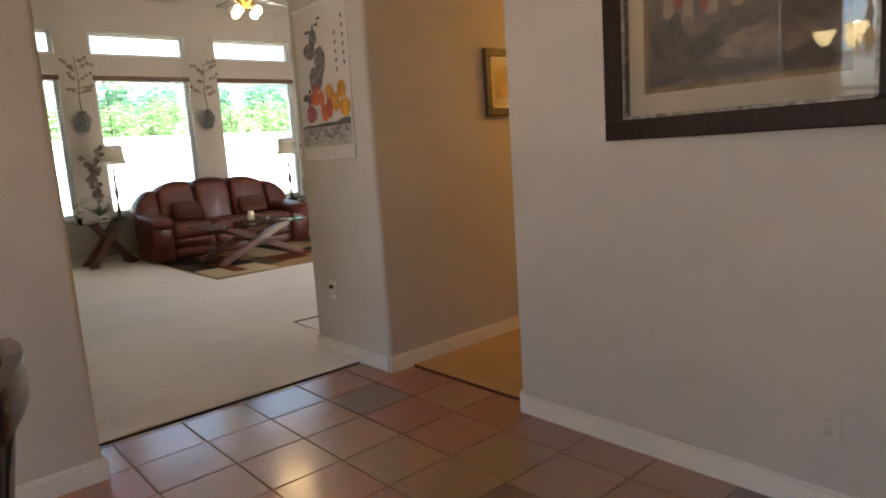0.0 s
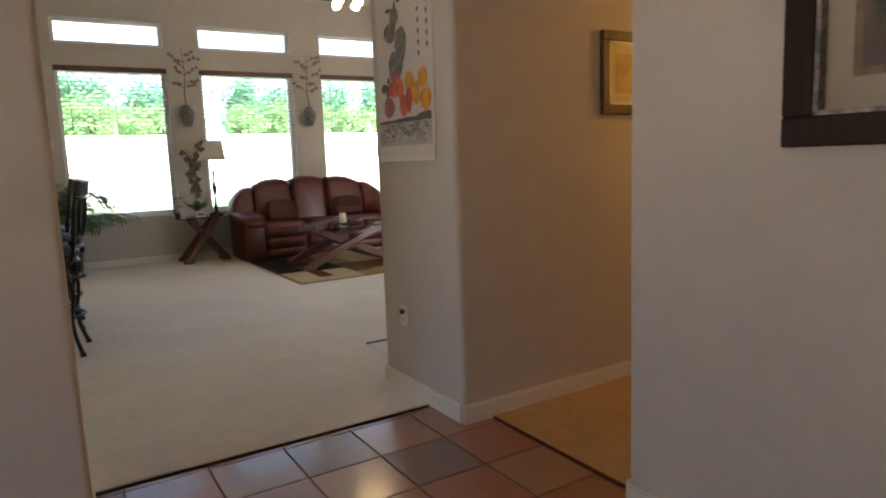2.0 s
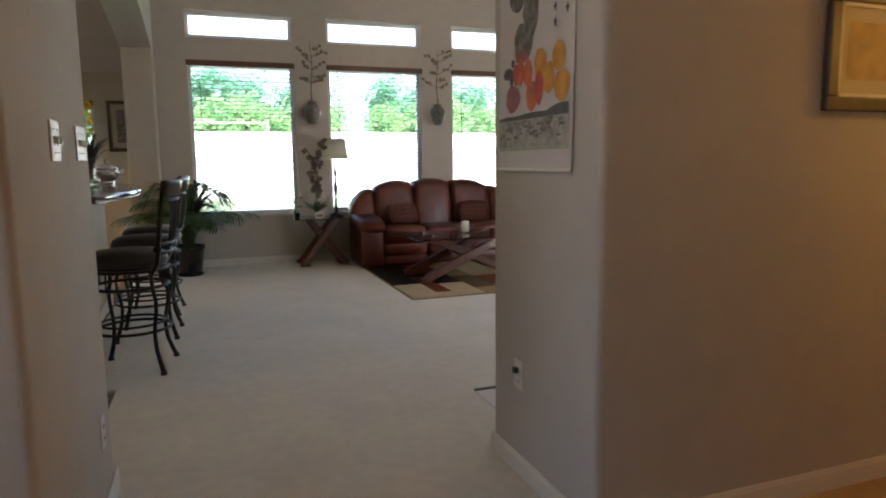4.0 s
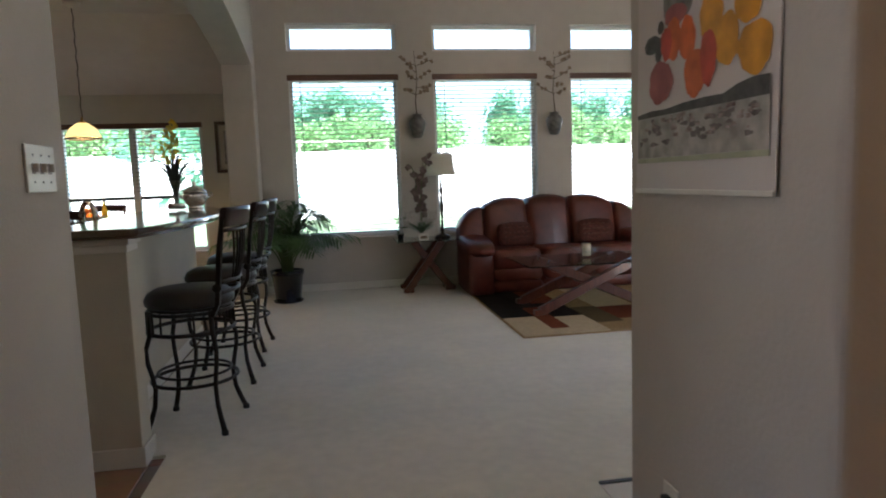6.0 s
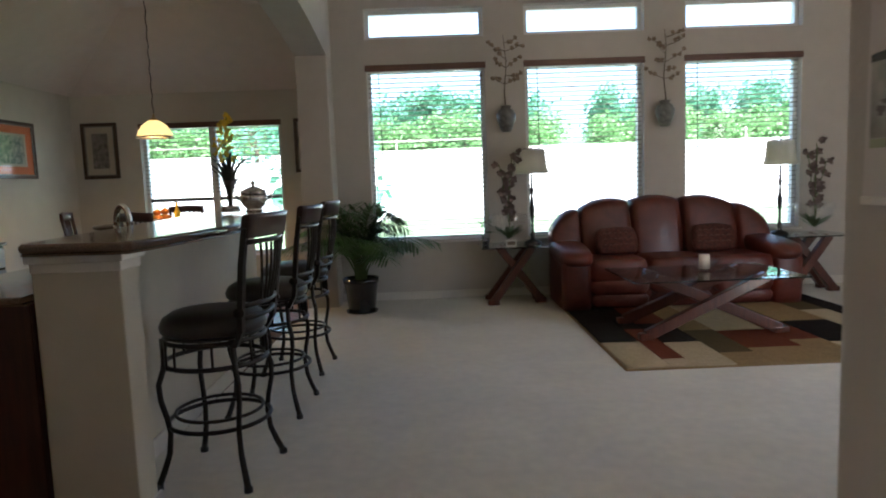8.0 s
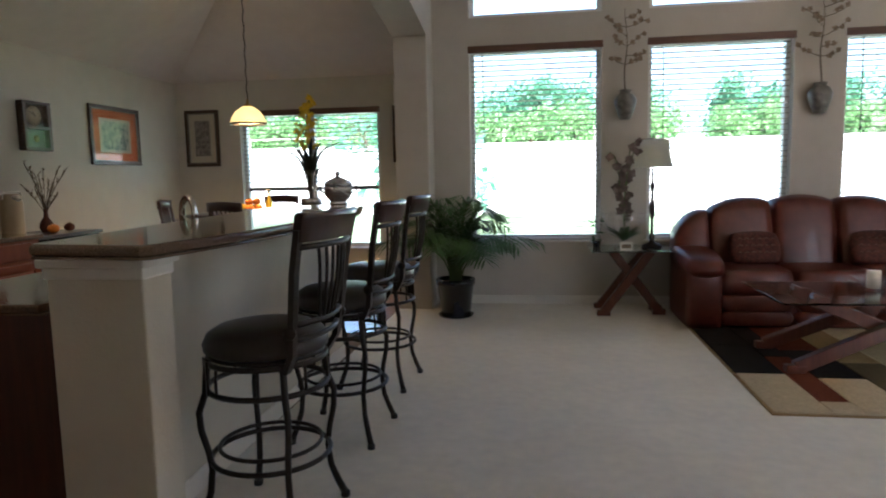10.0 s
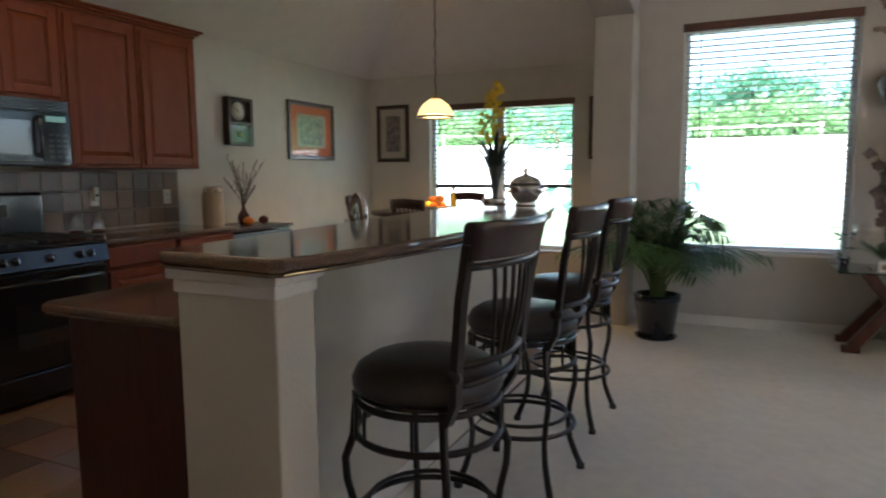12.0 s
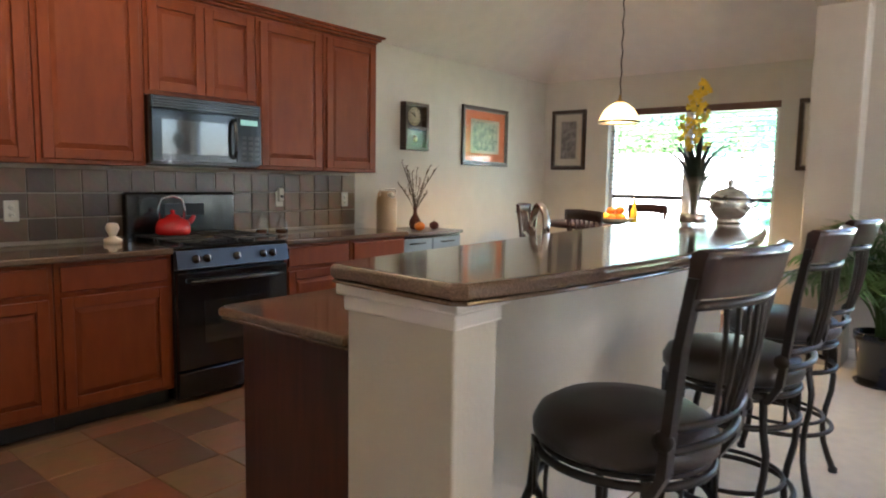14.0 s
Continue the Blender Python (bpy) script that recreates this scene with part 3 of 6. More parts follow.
# ---- cushions and such ----
def cushion(bm, x0, x1, y0, y1, z0, z1, soft=0.5, cuts=7, warp=None):
    """A swollen block: between a cube and a ball."""
    bmesh.ops.create_cube(bm, size=2.0)
    bmesh.ops.subdivide_edges(bm, edges=bm.edges[:], cuts=cuts, use_grid_fill=True)
    vs = bm.verts[:]
    for v in vs:
        x, y, z = v.co
        s = Vector((x * math.sqrt(max(0, 1 - y * y / 2 - z * z / 2 + y * y * z * z / 3)), y * math.sqrt(max(0, 1 - x * x / 2 - z * z / 2 + x * x * z * z / 3)), z * math.sqrt(max(0, 1 - x * x / 2 - y * y / 2 + x * x * y * y / 3))))
        q = v.co.lerp(s, soft)
        p = Vector(((x0 + x1) / 2 + q.x * (x1 - x0) / 2, (y0 + y1) / 2 + q.y * (y1 - y0) / 2, (z0 + z1) / 2 + q.z * (z1 - z0) / 2))
        v.co = warp(p) if warp else p
    for f in bm.faces:
        f.smooth = True
    return bm


def sofa(x0, x1, yf, yb):
    """Three-seat recliner sofa with a rounded, fan-like back."""
    cx, half = (x0 + x1) / 2, (x1 - x0) / 2
    th = thing("sofa", pose(cx, (yf + yb) / 2, 0.012), "oxblood leather three-seat sofa with a rounded padded back", "sofa")
    f, b = yf - (yf + yb) / 2, yb - (yf + yb) / 2
    part("base", cushion(B(), -half + 0.10, half - 0.10, f + 0.12, b - 0.12, 0.0, 0.36, 0.12), M_LEATHER, th)

    def arch(x):
        u = min(1.0, abs(x) / (half - 0.04))
        return 0.73 + 0.34 * max(0.0, 1 - u ** 3.2) ** 0.6

    edges = [-half + 0.03, -0.83, -0.28, 0.25, 0.81, half - 0.03]
    for a, c in zip(edges, edges[1:]):
        def warp(p):
            t = (p.z - 0.38) / 0.6
            top = arch(p.x)
            lean = 0.16 * max(0.0, t)
            curl = 0.10 * (abs(p.x) / half) ** 3
            return Vector((p.x, p.y + lean - curl, 0.38 + t * (top - 0.38)))
        part("back_cushion", cushion(B(), a - 0.012, c + 0.012, b - 0.48, b - 0.16, 0.36, 0.98, 0.42, 8, warp), M_LEATHER, th)
    for a, c in ((-half + 0.27, -0.30), (-0.31, 0.31), (0.30, half - 0.27)):
        part("seat_cushion", cushion(B(), a, c, f + 0.03, b - 0.40, 0.27, 0.50, 0.38), M_LEATHER, th)
        part("front_panel", cushion(B(), a + 0.004, c - 0.004, f + 0.045, f + 0.20, 0.145, 0.30, 0.5), M_LEATHER, th)
        part("front_panel", cushion(B(), a + 0.004, c - 0.004, f + 0.055, f + 0.20, 0.03, 0.165, 0.5), M_LEATHER, th)
    for s in (-1, 1):
        a, c = sorted((s * (half - 0.02), s * (half - 0.30)))
        part("arm", cushion(B(), a, c, f + 0.02, b - 0.22, 0.0, 0.50, 0.22), M_LEATHER, th)
        a, c = sorted((s * (half + 0.0), s * (half - 0.34)))

        def droop(p):
            t = (p.y - f) / (b - f)
            return Vector((p.x, p.y, p.z + 0.07 * max(0.0, t) - 0.03 * (1 - t)))
        part("arm_pad", cushion(B(), a, c, f - 0.02, b - 0.26, 0.44, 0.62, 0.6, 8, droop), M_LEATHER, th)
    for k in (-1, 1):
        part("foot", lathe(B(), [(0.03, 0.0), (0.035, 0.05), (0, 0.05)], 12, (k * (half - 0.2), f + 0.2)), M_SOCKET, th)
    return th


sofa(3.50, 5.84, 9.18, 10.24)

M_PILLOW = material("woven_brown_pillow", (0.085, 0.022, 0.015), 0.8, spread=0.5, scale=40, bump=0.6, bump_scale=160)
M_STITCH = material("cream_embroidery", (0.15, 0.075, 0.055), 0.8)


def throw_pillow(x, y, z, turn):
    th = thing("throw_pillow", pose(x, y, z, -22, 0, turn), "dark woven throw pillow with pale stitched pattern", "pillow", "pillows on the sofa")
    part("cover", cushion(B(), -0.22, 0.22, -0.06, 0.06, 0.0, 0.30, 0.55), M_PILLOW, th)
    for r in range(3):
        for k in range(6):
            w = 0.02 + 0.012 * ((k * 7 + r * 5) % 3)
            xx = -0.15 + 0.055 * k + 0.006 * r
            zz = 0.09 + 0.06 * r
            part("stitching", tube(B(), [(xx - w / 2, -0.064, zz), (xx, -0.066, zz + 0.012), (xx + w / 2, -0.064, zz)], 0.004, 5), M_STITCH, th)
    return th


throw_pillow(4.17, 9.62, 0.50, 6)
throw_pillow(5.14, 9.62, 0.50, -6)


# ---- rug ----
RUGX, RUGY = (3.55, 6.07), (7.32, 9.75)
M_RUG = [material("rug_" + n, c, 0.95, spread=0.15, scale=80, bump=0.9, bump_scale=220, spec=0.1) for n, c in (("cream", (0.52, 0.43, 0.29)), ("tan", (0.33, 0.23, 0.12)), ("black", (0.022, 0.018, 0.017)), ("rust", (0.16, 0.045, 0.025)), ("olive", (0.12, 0.09, 0.05)))]
rug = thing("area_rug", pose(0, 0, 0.012), "geometric area rug in cream, tan, rust and black", "rug")
part("backing", box(B(), RUGX[0], RUGX[1], RUGY[0], RUGY[1], 0.0, 0.008), M_RUG[1], rug)
random.seed(11)
xs = [RUGX[0] + 0.012, 3.86, 4.02, 4.30, 4.55, 4.95, 5.2, 5.6, 5.85, RUGX[1] - 0.012]
for i, (a, b) in enumerate(zip(xs, xs[1:])):
    rows = {0: [(7.335, 8.02, 0), (8.02, 8.72, 2), (8.72, 9.735, 2)], 1: [(7.335, 7.52, 0), (7.52, 8.42, 3), (8.42, 9.735, 2)], 2: [(7.335, 7.95, 0), (7.95, 8.6, 2), (8.6, 9.735, 3)], 3: [(7.335, 7.62, 1), (7.62, 8.3, 4), (8.3, 9.735, 1)], 4: [(7.335, 7.72, 1), (7.72, 8.25, 3), (8.25, 9.735, 0)], 5: [(7.335, 7.9, 1), (7.9, 8.7, 3), (8.7, 9.735, 2)], 6: [(7.335, 7.8, 0), (7.8, 8.5, 2), (8.5, 9.735, 1)], 7: [(7.335, 8.1, 3), (8.1, 8.9, 0), (8.9, 9.735, 4)], 8: [(7.335, 8.4, 0), (8.4, 9.735, 2)]}[i]
    for y0, y1, m in rows:
        part("woven_block", box(B(), a + 0.002, b - 0.002, y0 + 0.002, y1 - 0.002, 0.006, 0.018, 0.004, 1), M_RUG[m], rug)


# ---- glass tables with crossed legs ----
def leg_board(a, b, w, d):
    """A thick straight board between two points, d across in y."""
    bm = B()
    a, b = Vector(a), Vector(b)
    n = (b - a).length
    box(bm, -w / 2, w / 2, -d / 2, d / 2, 0, n, 0.008)
    q = Vector((0, 0, 1)).rotation_difference((b - a).normalized())
    bmesh.ops.rotate(bm, cent=(0, 0, 0), matrix=q.to_matrix(), verts=bm.verts[:])
    bmesh.ops.translate(bm, vec=a, verts=bm.verts[:])
    return bm


M_TABLE_GLASS = clear_glass("table_glass", (0.80, 0.93, 0.90))


def glass_table(name, x0, x1, y0, y1, top, floor, foot, head, label, w, cat):
    cx, cy = (x0 + x1) / 2, (y0 + y1) / 2
    th = thing(name, pose(cx, cy, floor), label, cat)
    h, d = top - floor, (y1 - y0) / 2
    part("glass_top", box(B(), x0 - cx, x1 - cx, -d, d, h - 0.012, h, 0.004), M_TABLE_GLASS, th, "clear bevelled glass top")
    for s in (-1, 1):
        yy = s * (d - 0.13)
        part("leg", leg_board((-foot, yy, 0.03), (head, yy * 0.8, h - 0.016), w, 0.07), M_MAHOGANY, th, "red-brown wooden crossed leg")
        part("leg", leg_board((foot, yy - 0.075 * s, 0.03), (-head, yy * 0.8 - 0.075 * s, h - 0.016), w, 0.07), M_MAHOGANY, th, "red-brown wooden crossed leg")
        for e in (-foot, foot):
            y2 = yy if e < 0 else yy - 0.075 * s
            part("foot_block", box(B(), e - 0.06, e + 0.06, y2 - 0.036, y2 + 0.036, 0.0, 0.05, 0.008), M_MAHOGANY, th)
    part("cross_bar", tube(B(), [(0, -d + 0.16, h * 0.5), (0, d - 0.16, h * 0.5)], 0.022, 10), M_MAHOGANY, th)
    return th


glass_table("coffee_table", 3.80, 5.14, 7.93, 8.78, 0.495, 0.03, 0.54, 0.42, "glass-topped coffee table on crossed red-brown legs on the rug", 0.085, "table")
glass_table("end_table", 2.79, 3.53, 9.64, 10.24, 0.615, 0.012, 0.25, 0.17, "square glass end table on crossed red-brown legs", 0.08, "table")
glass_table("end_table", 5.87, 6.61, 9.64, 10.24, 0.615, 0.012, 0.25, 0.17, "square glass end table beside the far sofa arm", 0.08, "table")


def candle_bowl(x, y, z):
    th = thing("candle_bowl", pose(x, y, z), "cut glass bowl holding a white candle", "candle holder")
    bm = lathe(B(), [(0.05, 0), (0.055, 0.006), (0.05, 0.012), (0.10, 0.06), (0.125, 0.10), (0.118, 0.10), (0.092, 0.062), (0.04, 0.02), (0, 0.02)], 20)
    part("bowl", bm, M_GLASS, th)
    part("candle", lathe(B(), [(0, 0.021), (0.042, 0.021), (0.042, 0.135), (0.03, 0.138), (0, 0.13)], 20), M_WAX, th, "white pillar candle")
    for s in (-1, 1):
        part("handle", tube(B(), [(s * 0.115, 0, 0.09), (s * 0.16, 0, 0.11), (s * 0.165, 0, 0.08), (s * 0.11, 0, 0.055)], 0.006, 6), M_GLASS, th)
    return th


M_WAX = material("cream_wax", (0.78, 0.70, 0.58), 0.5, spread=0.03)
candle_bowl(4.52, 8.40, 0.495)


def table_lamp(x, y, z, label):
    th = thing("table_lamp", pose(x, y, z), label, "lamp", "lamps beside the sofa")
    part("base", lathe(B(), [(0, 0), (0.09, 0), (0.092, 0.015), (0.07, 0.03), (0.03, 0.045), (0.018, 0.07), (0.03, 0.10), (0.016, 0.13), (0.012, 0.25), (0.022, 0.30), (0.030, 0.37), (0.016, 0.43), (0.012, 0.52), (0.024, 0.56), (0.012, 0.60), (0.009, 0.78), (0, 0.78)], 20), M_IRON, th, "dark turned metal stem")
    bm = B()
    n = 40
    rings = []
    for r, h in ((0.168, 0.735), (0.153, 0.80), (0.140, 0.90), (0.134, 0.985)):
        ring = []
        for k in range(n):
            a = 2 * math.pi * k / n
            q = 1.0 + 0.07 * abs(math.cos(2 * a)) ** 3
            ring.append(bm.verts.new((r * q * math.cos(a), r * q * 0.8 * math.sin(a), h)))
        rings.append(ring)
    for p, q in zip(rings, rings[1:]):
        for k in range(n):
            bm.faces.new((p[k], p[(k + 1) % n], q[(k + 1) % n], q[k])).smooth = True
    r = bmesh.ops.solidify(bm, geom=bm.faces[:], thickness=0.003)
    part("shade", bm, M_SHADE, th, "cream fabric shade")
    part("finial", lathe(B(), [(0, 1.045), (0.009, 1.035), (0.005, 1.02), (0.01, 1.005), (0.003, 0.78)], 10), M_IRON, th)
    part("spider", tube(B(), [(-0.12, 0, 0.985), (0, 0, 1.0), (0.12, 0, 0.985)], 0.003, 5), M_IRON, th)
    return th


table_lamp(3.36, 9.98, 0.615, "table lamp with a dark turned stem and cream shade")
table_lamp(5.985, 9.98, 0.615, "matching table lamp on the far end table")


# ---- leaves and flowers ----
def leaf(bm, base, tip, width, up=(0, 0, 1), n=5, droop=0.0):
    """A pointed, keeled leaf from base to tip."""
    base, tip = Vector(base), Vector(tip)
    d = tip - base
    side = d.cross(Vector(up))
    if side.length < 1e-6:
        side = d.orthogonal()
    side.normalize()
    rows = []
    for k in range(n + 1):
        t = k / n
        c = base + d * t + Vector((0, 0, -droop * t * t * d.length))
        w = width * math.sin(math.pi * min(1.0, 0.08 + 0.92 * t)) ** 0.7
        keel = Vector((0, 0, -0.18 * w))
        rows.append((bm.verts.new(c - side * w), bm.verts.new(c + keel), bm.verts.new(c + side * w)))
    for a, b in zip(rows, rows[1:]):
        bm.faces.new((a[0], a[1], b[1], b[0]))
        bm.faces.new((a[1], a[2], b[2], b[1]))


M_PALM = material("palm_leaf", (0.075, 0.15, 0.05), 0.38, spread=0.5, scale=6, stain=0.25)
M_POT = material("dark_blue_glazed_pot", (0.016, 0.018, 0.028), 0.25, spread=0.3, coat=0.4)
M_SOIL = material("potting_soil", (0.03, 0.02, 0.014), 0.95, bump=1.0, bump_scale=60)
M_STEM = material("green_stem", (0.07, 0.11, 0.03), 0.6)


def potted_palm(x, y):
    random.seed(5)
    th = thing("potted_palm", pose(x, y, 0.012), "leafy green parlor palm in a dark glazed pot", "plant")
    part("pot", lathe(B(), [(0, 0), (0.115, 0), (0.125, 0.02), (0.155, 0.27), (0.165, 0.275), (0.168, 0.325), (0.150, 0.325), (0.146, 0.285), (0, 0.285)], 32), M_POT, th, "dark blue-black glazed pot")
    part("saucer", lathe(B(), [(0, 0.001), (0.14, 0.001), (0.15, 0.02), (0.13, 0.012), (0, 0.012)], 28), M_POT, th)
    part("soil", lathe(B(), [(0.145, 0.29), (0.08, 0.30), (0, 0.298)], 20), M_SOIL, th)
    for k in range(50):
        a = 2.399 * k + random.uniform(-0.3, 0.3)
        reach = random.uniform(0.20, 0.62)
        high = random.uniform(0.62, 1.02) - 0.55 * (reach - 0.18)
        if k % 5 == 0:
            reach, high = 0.66, 0.62
        c, s = math.cos(a), math.sin(a)
        r0 = random.uniform(0.0, 0.05)
        pts = []
        for j in range(11):
            t = j / 10
            pts.append(Vector((c * (r0 + reach * t ** 1.5), s * (r0 + reach * t ** 1.5) * 0.85, 0.29 + high * (1.7 * t - 0.85 * t * t * (1 + 0.55 * reach)))))
        frond = part("frond", tube(B(), pts, [0.006 * (1 - 0.8 * j / 10) for j in range(11)], 5), M_STEM, th)
        bm = B()
        for j in range(6, 21):
            t = j / 20
            i = min(9, int(t * 10))
            p = pts[i].lerp(pts[i + 1], t * 10 - i)
            along = (pts[i + 1] - pts[i]).normalized()
            across = along.cross(Vector((0, 0, 1))).normalized()
            ln = 0.24 * math.sin(math.pi * (0.25 + 0.7 * (t - 0.3) / 0.7)) + 0.04
            for sgn in (-1, 1):
                tip = p + along * ln * 0.75 + across * sgn * ln * 0.75 + Vector((0, 0, -0.02 + random.uniform(-0.03, 0.02)))
                leaf(bm, p, tip, 0.0095, n=4, droop=random.uniform(0.1, 0.35))
        part("leaf_spray", bm, M_PALM, frond)
    return th


palm = potted_palm(1.56, 9.69)
palm.scale = (1.09, 1.09, 1.09)

M_DRIED = material("dried_blossom", (0.24, 0.18, 0.13), 0.8, spread=0.4, scale=30)
M_CELADON = material("grey_glazed_vase", (0.15, 0.14, 0.13), 0.35, spread=0.4, scale=25, coat=0.3)


def wall_vase(x, z, seed):
    """A half vase hung on the wall with a tall blossom branch."""
    random.seed(seed)
    th = thing("wall_vase", pose(x, WY - 0.106, z), "grey glazed wall vase holding a tall dried blossom branch", "wall vase", "vases between the windows")
    part("vase", lathe(B(), [(0, -0.15), (0.042, -0.15), (0.058, -0.135), (0.098, -0.02), (0.104, 0.03), (0.08, 0.075), (0.05, 0.095), (0.058, 0.125), (0.048, 0.12), (0.038, 0.09), (0, 0.09)], 20), M_CELADON, th, "grey glazed vase")
    pts = [(0.012 * math.sin(k * 0.9 + seed), 0.0, 0.10 + 0.085 * k) for k in range(10)]
    part("branch", tube(B(), pts, [0.007 - 0.0005 * k for k in range(10)], 6), M_BARK, th)
    for k in range(9):
        t = 3 + 0.7 * k
        i = min(8, int(t))
        p = Vector(pts[i])
        s = -1 if k % 2 else 1
        q = p + Vector((s * random.uniform(0.09, 0.20), -random.uniform(0, 0.05), random.uniform(0.01, 0.12)))
        tw = part("twig", tube(B(), [p, p.lerp(q, 0.5) + Vector((0, 0, -0.01)), q], 0.0035, 5), M_BARK, th)
        for j in range(3):
            c = p.lerp(q, 0.45 + 0.28 * j) + Vector((random.uniform(-0.02, 0.02), -0.01, random.uniform(-0.02, 0.02)))
            bm = B()
            for n in range(6):
                a = n * 1.05 + random.random()
                leaf(bm, c, c + Vector((0.028 * math.cos(a), random.uniform(-0.02, 0.012), 0.028 * math.sin(a))), 0.010, up=(0, 1, 0), n=3)
            part("blossom", bm, M_DRIED, tw)
    return th


wall_vase(3.137, 1.955, 3)
wall_vase(4.845, 1.955, 8)


def orchid_arrangement(x, y, z, height, seed, label):
    random.seed(seed)
    th = thing("flower_vase", pose(x, y, z), label, "flower vase")
    part("vase", lathe(B(), [(0, 0), (0.05, 0), (0.052, 0.008), (0.02, 0.03), (0.03, 0.06), (0.12, 0.13), (0.19, 0.24), (0.205, 0.33), (0.20, 0.33), (0.185, 0.24), (0.115, 0.137), (0.02, 0.066), (0, 0.066)], 28), M_GLASS, th, "wide clear glass bowl")
    for b in range(4):
        a = 1.55 * b + seed
        pts = [Vector((0.10 * math.cos(a) * (k / 9) ** 2 + 0.008 * math.sin(k), 0.06 * math.sin(a) * k / 9, 0.07 + (height - 0.07) * (0.78 + 0.07 * b) * k / 9)) for k in range(10)]
        st = part("stem", tube(B(), pts, 0.005, 5), M_STEM, th)
        for k in range(3, 10):
            c = pts[k] + Vector((random.uniform(-0.05, 0.05), random.uniform(-0.04, 0.01), random.uniform(-0.03, 0.03)))
            bm = B()
            for n in range(6):
                q = n * 1.05 + random.random()
                leaf(bm, c, c + Vector((0.044 * math.cos(q), random.uniform(-0.03, 0.02), 0.044 * math.sin(q))), 0.019, up=(0, 1, 0), n=3)
            part("blossom", bm, M_DUSK, st)
    bm = B()
    for k in range(16):
        a = 0.41 * k
        leaf(bm, (0, 0, 0.07), (0.20 * math.cos(a), 0.16 * math.sin(a), 0.18 + 0.1 * random.random()), 0.022, droop=0.2)
    part("leaves", bm, M_PALM, th, "dark green leaves")
    return th


M_DUSK = material("dusky_silk_petals", (0.14, 0.10, 0.09), 0.7, spread=0.5, scale=18)
orchid_arrangement(3.10, 9.93, 0.615, 0.98, 2, "glass bowl of dusky silk flowers on the end table")
orchid_arrangement(6.33, 9.93, 0.615, 0.95, 6, "glass bowl of silk flowers on the far end table")
card = thing("small_card", pose(3.10, 9.73, 0.615), "small white framed card on the end table", "card")
part("frame", box(B(), -0.055, 0.055, -0.008, 0.008, 0, 0.075, 0.003), M_PLASTIC, card)
part("print", box(B(), -0.04, 0.04, -0.0095, -0.0085, 0.02, 0.055), M_DRIED, card, "pale print")
ivy = thing("small_ivy", pose(2.86, 9.98, 0.615), "small green ivy in a tiny pot", "plant")
part("pot", lathe(B(), [(0, 0), (0.03, 0), (0.04, 0.06), (0.033, 0.06), (0, 0.05)], 14), M_POT, ivy)
bm = B()
random.seed(3)
for k in range(26):
    a = random.uniform(0, 6.3)
    h = random.uniform(0.06, 0.26)
    r = random.uniform(0.01, 0.07)
    leaf(bm, (r * math.cos(a), r * math.sin(a), h), ((r + 0.05) * math.cos(a), (r + 0.05) * math.sin(a), h + random.uniform(-0.03, 0.03)), 0.018, n=3)
part("leaves", bm, M_PALM, ivy)


# ---- bar and island ----
bar = thing("breakfast_bar", pose(0, 0, 0), "cream half wall carrying the raised bar", "bar wall")
M_BAR = material("cream_bar_paint", (0.60, 0.55, 0.455), 0.85, spread=0.03, bump=0.35, bump_scale=70, stain=0.03)
part("half_wall", box(B(), 0.74, 0.90, 5.701, 8.30, 0.0, 1.085), M_BAR, bar)
part("end_post", box(B(), 0.840, 1.16, 5.545, 5.70, 0.0, 1.085, 0.006), M_BAR, bar, "cream end post")
for g, z0, z1 in ((0.007, 1.02, 1.056), (0.02, 1.0561, 1.0849)):
    part("capital_moulding", box(B(), 0.840 - g, 1.16 + g, 5.545 - g, 5.70 + g, z0, z1, 0.005, 2), M_TRIM, bar, "white moulding under the top")
part("baseboard", box(B(), 0.9005, 0.914, 5.715, 8.30, 0.0, 0.098, 0.003, 1), M_TRIM, bar)
part("baseboard", box(B(), 0.826, 1.174, 5.531, 5.5445, 0.0, 0.098, 0.003, 1), M_TRIM, bar)
part("baseboard", box(B(), 1.1605, 1.174, 5.5446, 5.714, 0.0, 0.098, 0.003, 1), M_TRIM, bar)

pts = [(0.80, 5.54), (0.825, 5.505), (1.205, 5.47), (1.235, 5.49)]
pts += [(1.235 + 0.66 * k / 24 - 0.87 * (k / 24) ** 2, 5.49 + 2.96 * k / 24) for k in range(1, 25)]
pts += [(0.985, 8.57), (0.93, 8.66), (0.82, 8.70), (0.62, 8.66), (0.58, 8.4), (0.62, 7.5), (0.72, 6.4)]
bartop = thing("bar_worktop", pose(0, 0, 1.0855), "brown speckled polished bar top with a curved edge", "worktop")
part("slab", outline(B(), pts, 0.010, 0.046, 0.014, 4), M_STONE, bartop)
part("edge_moulding", outline(B(), [(0.9 + (x - 0.9) * 0.985, 7.0 + (y - 7.0) * 0.997) for x, y in pts], 0.0, 0.0096, 0.004, 2), M_STONE, bartop, "narrow moulded underside of the bar top")

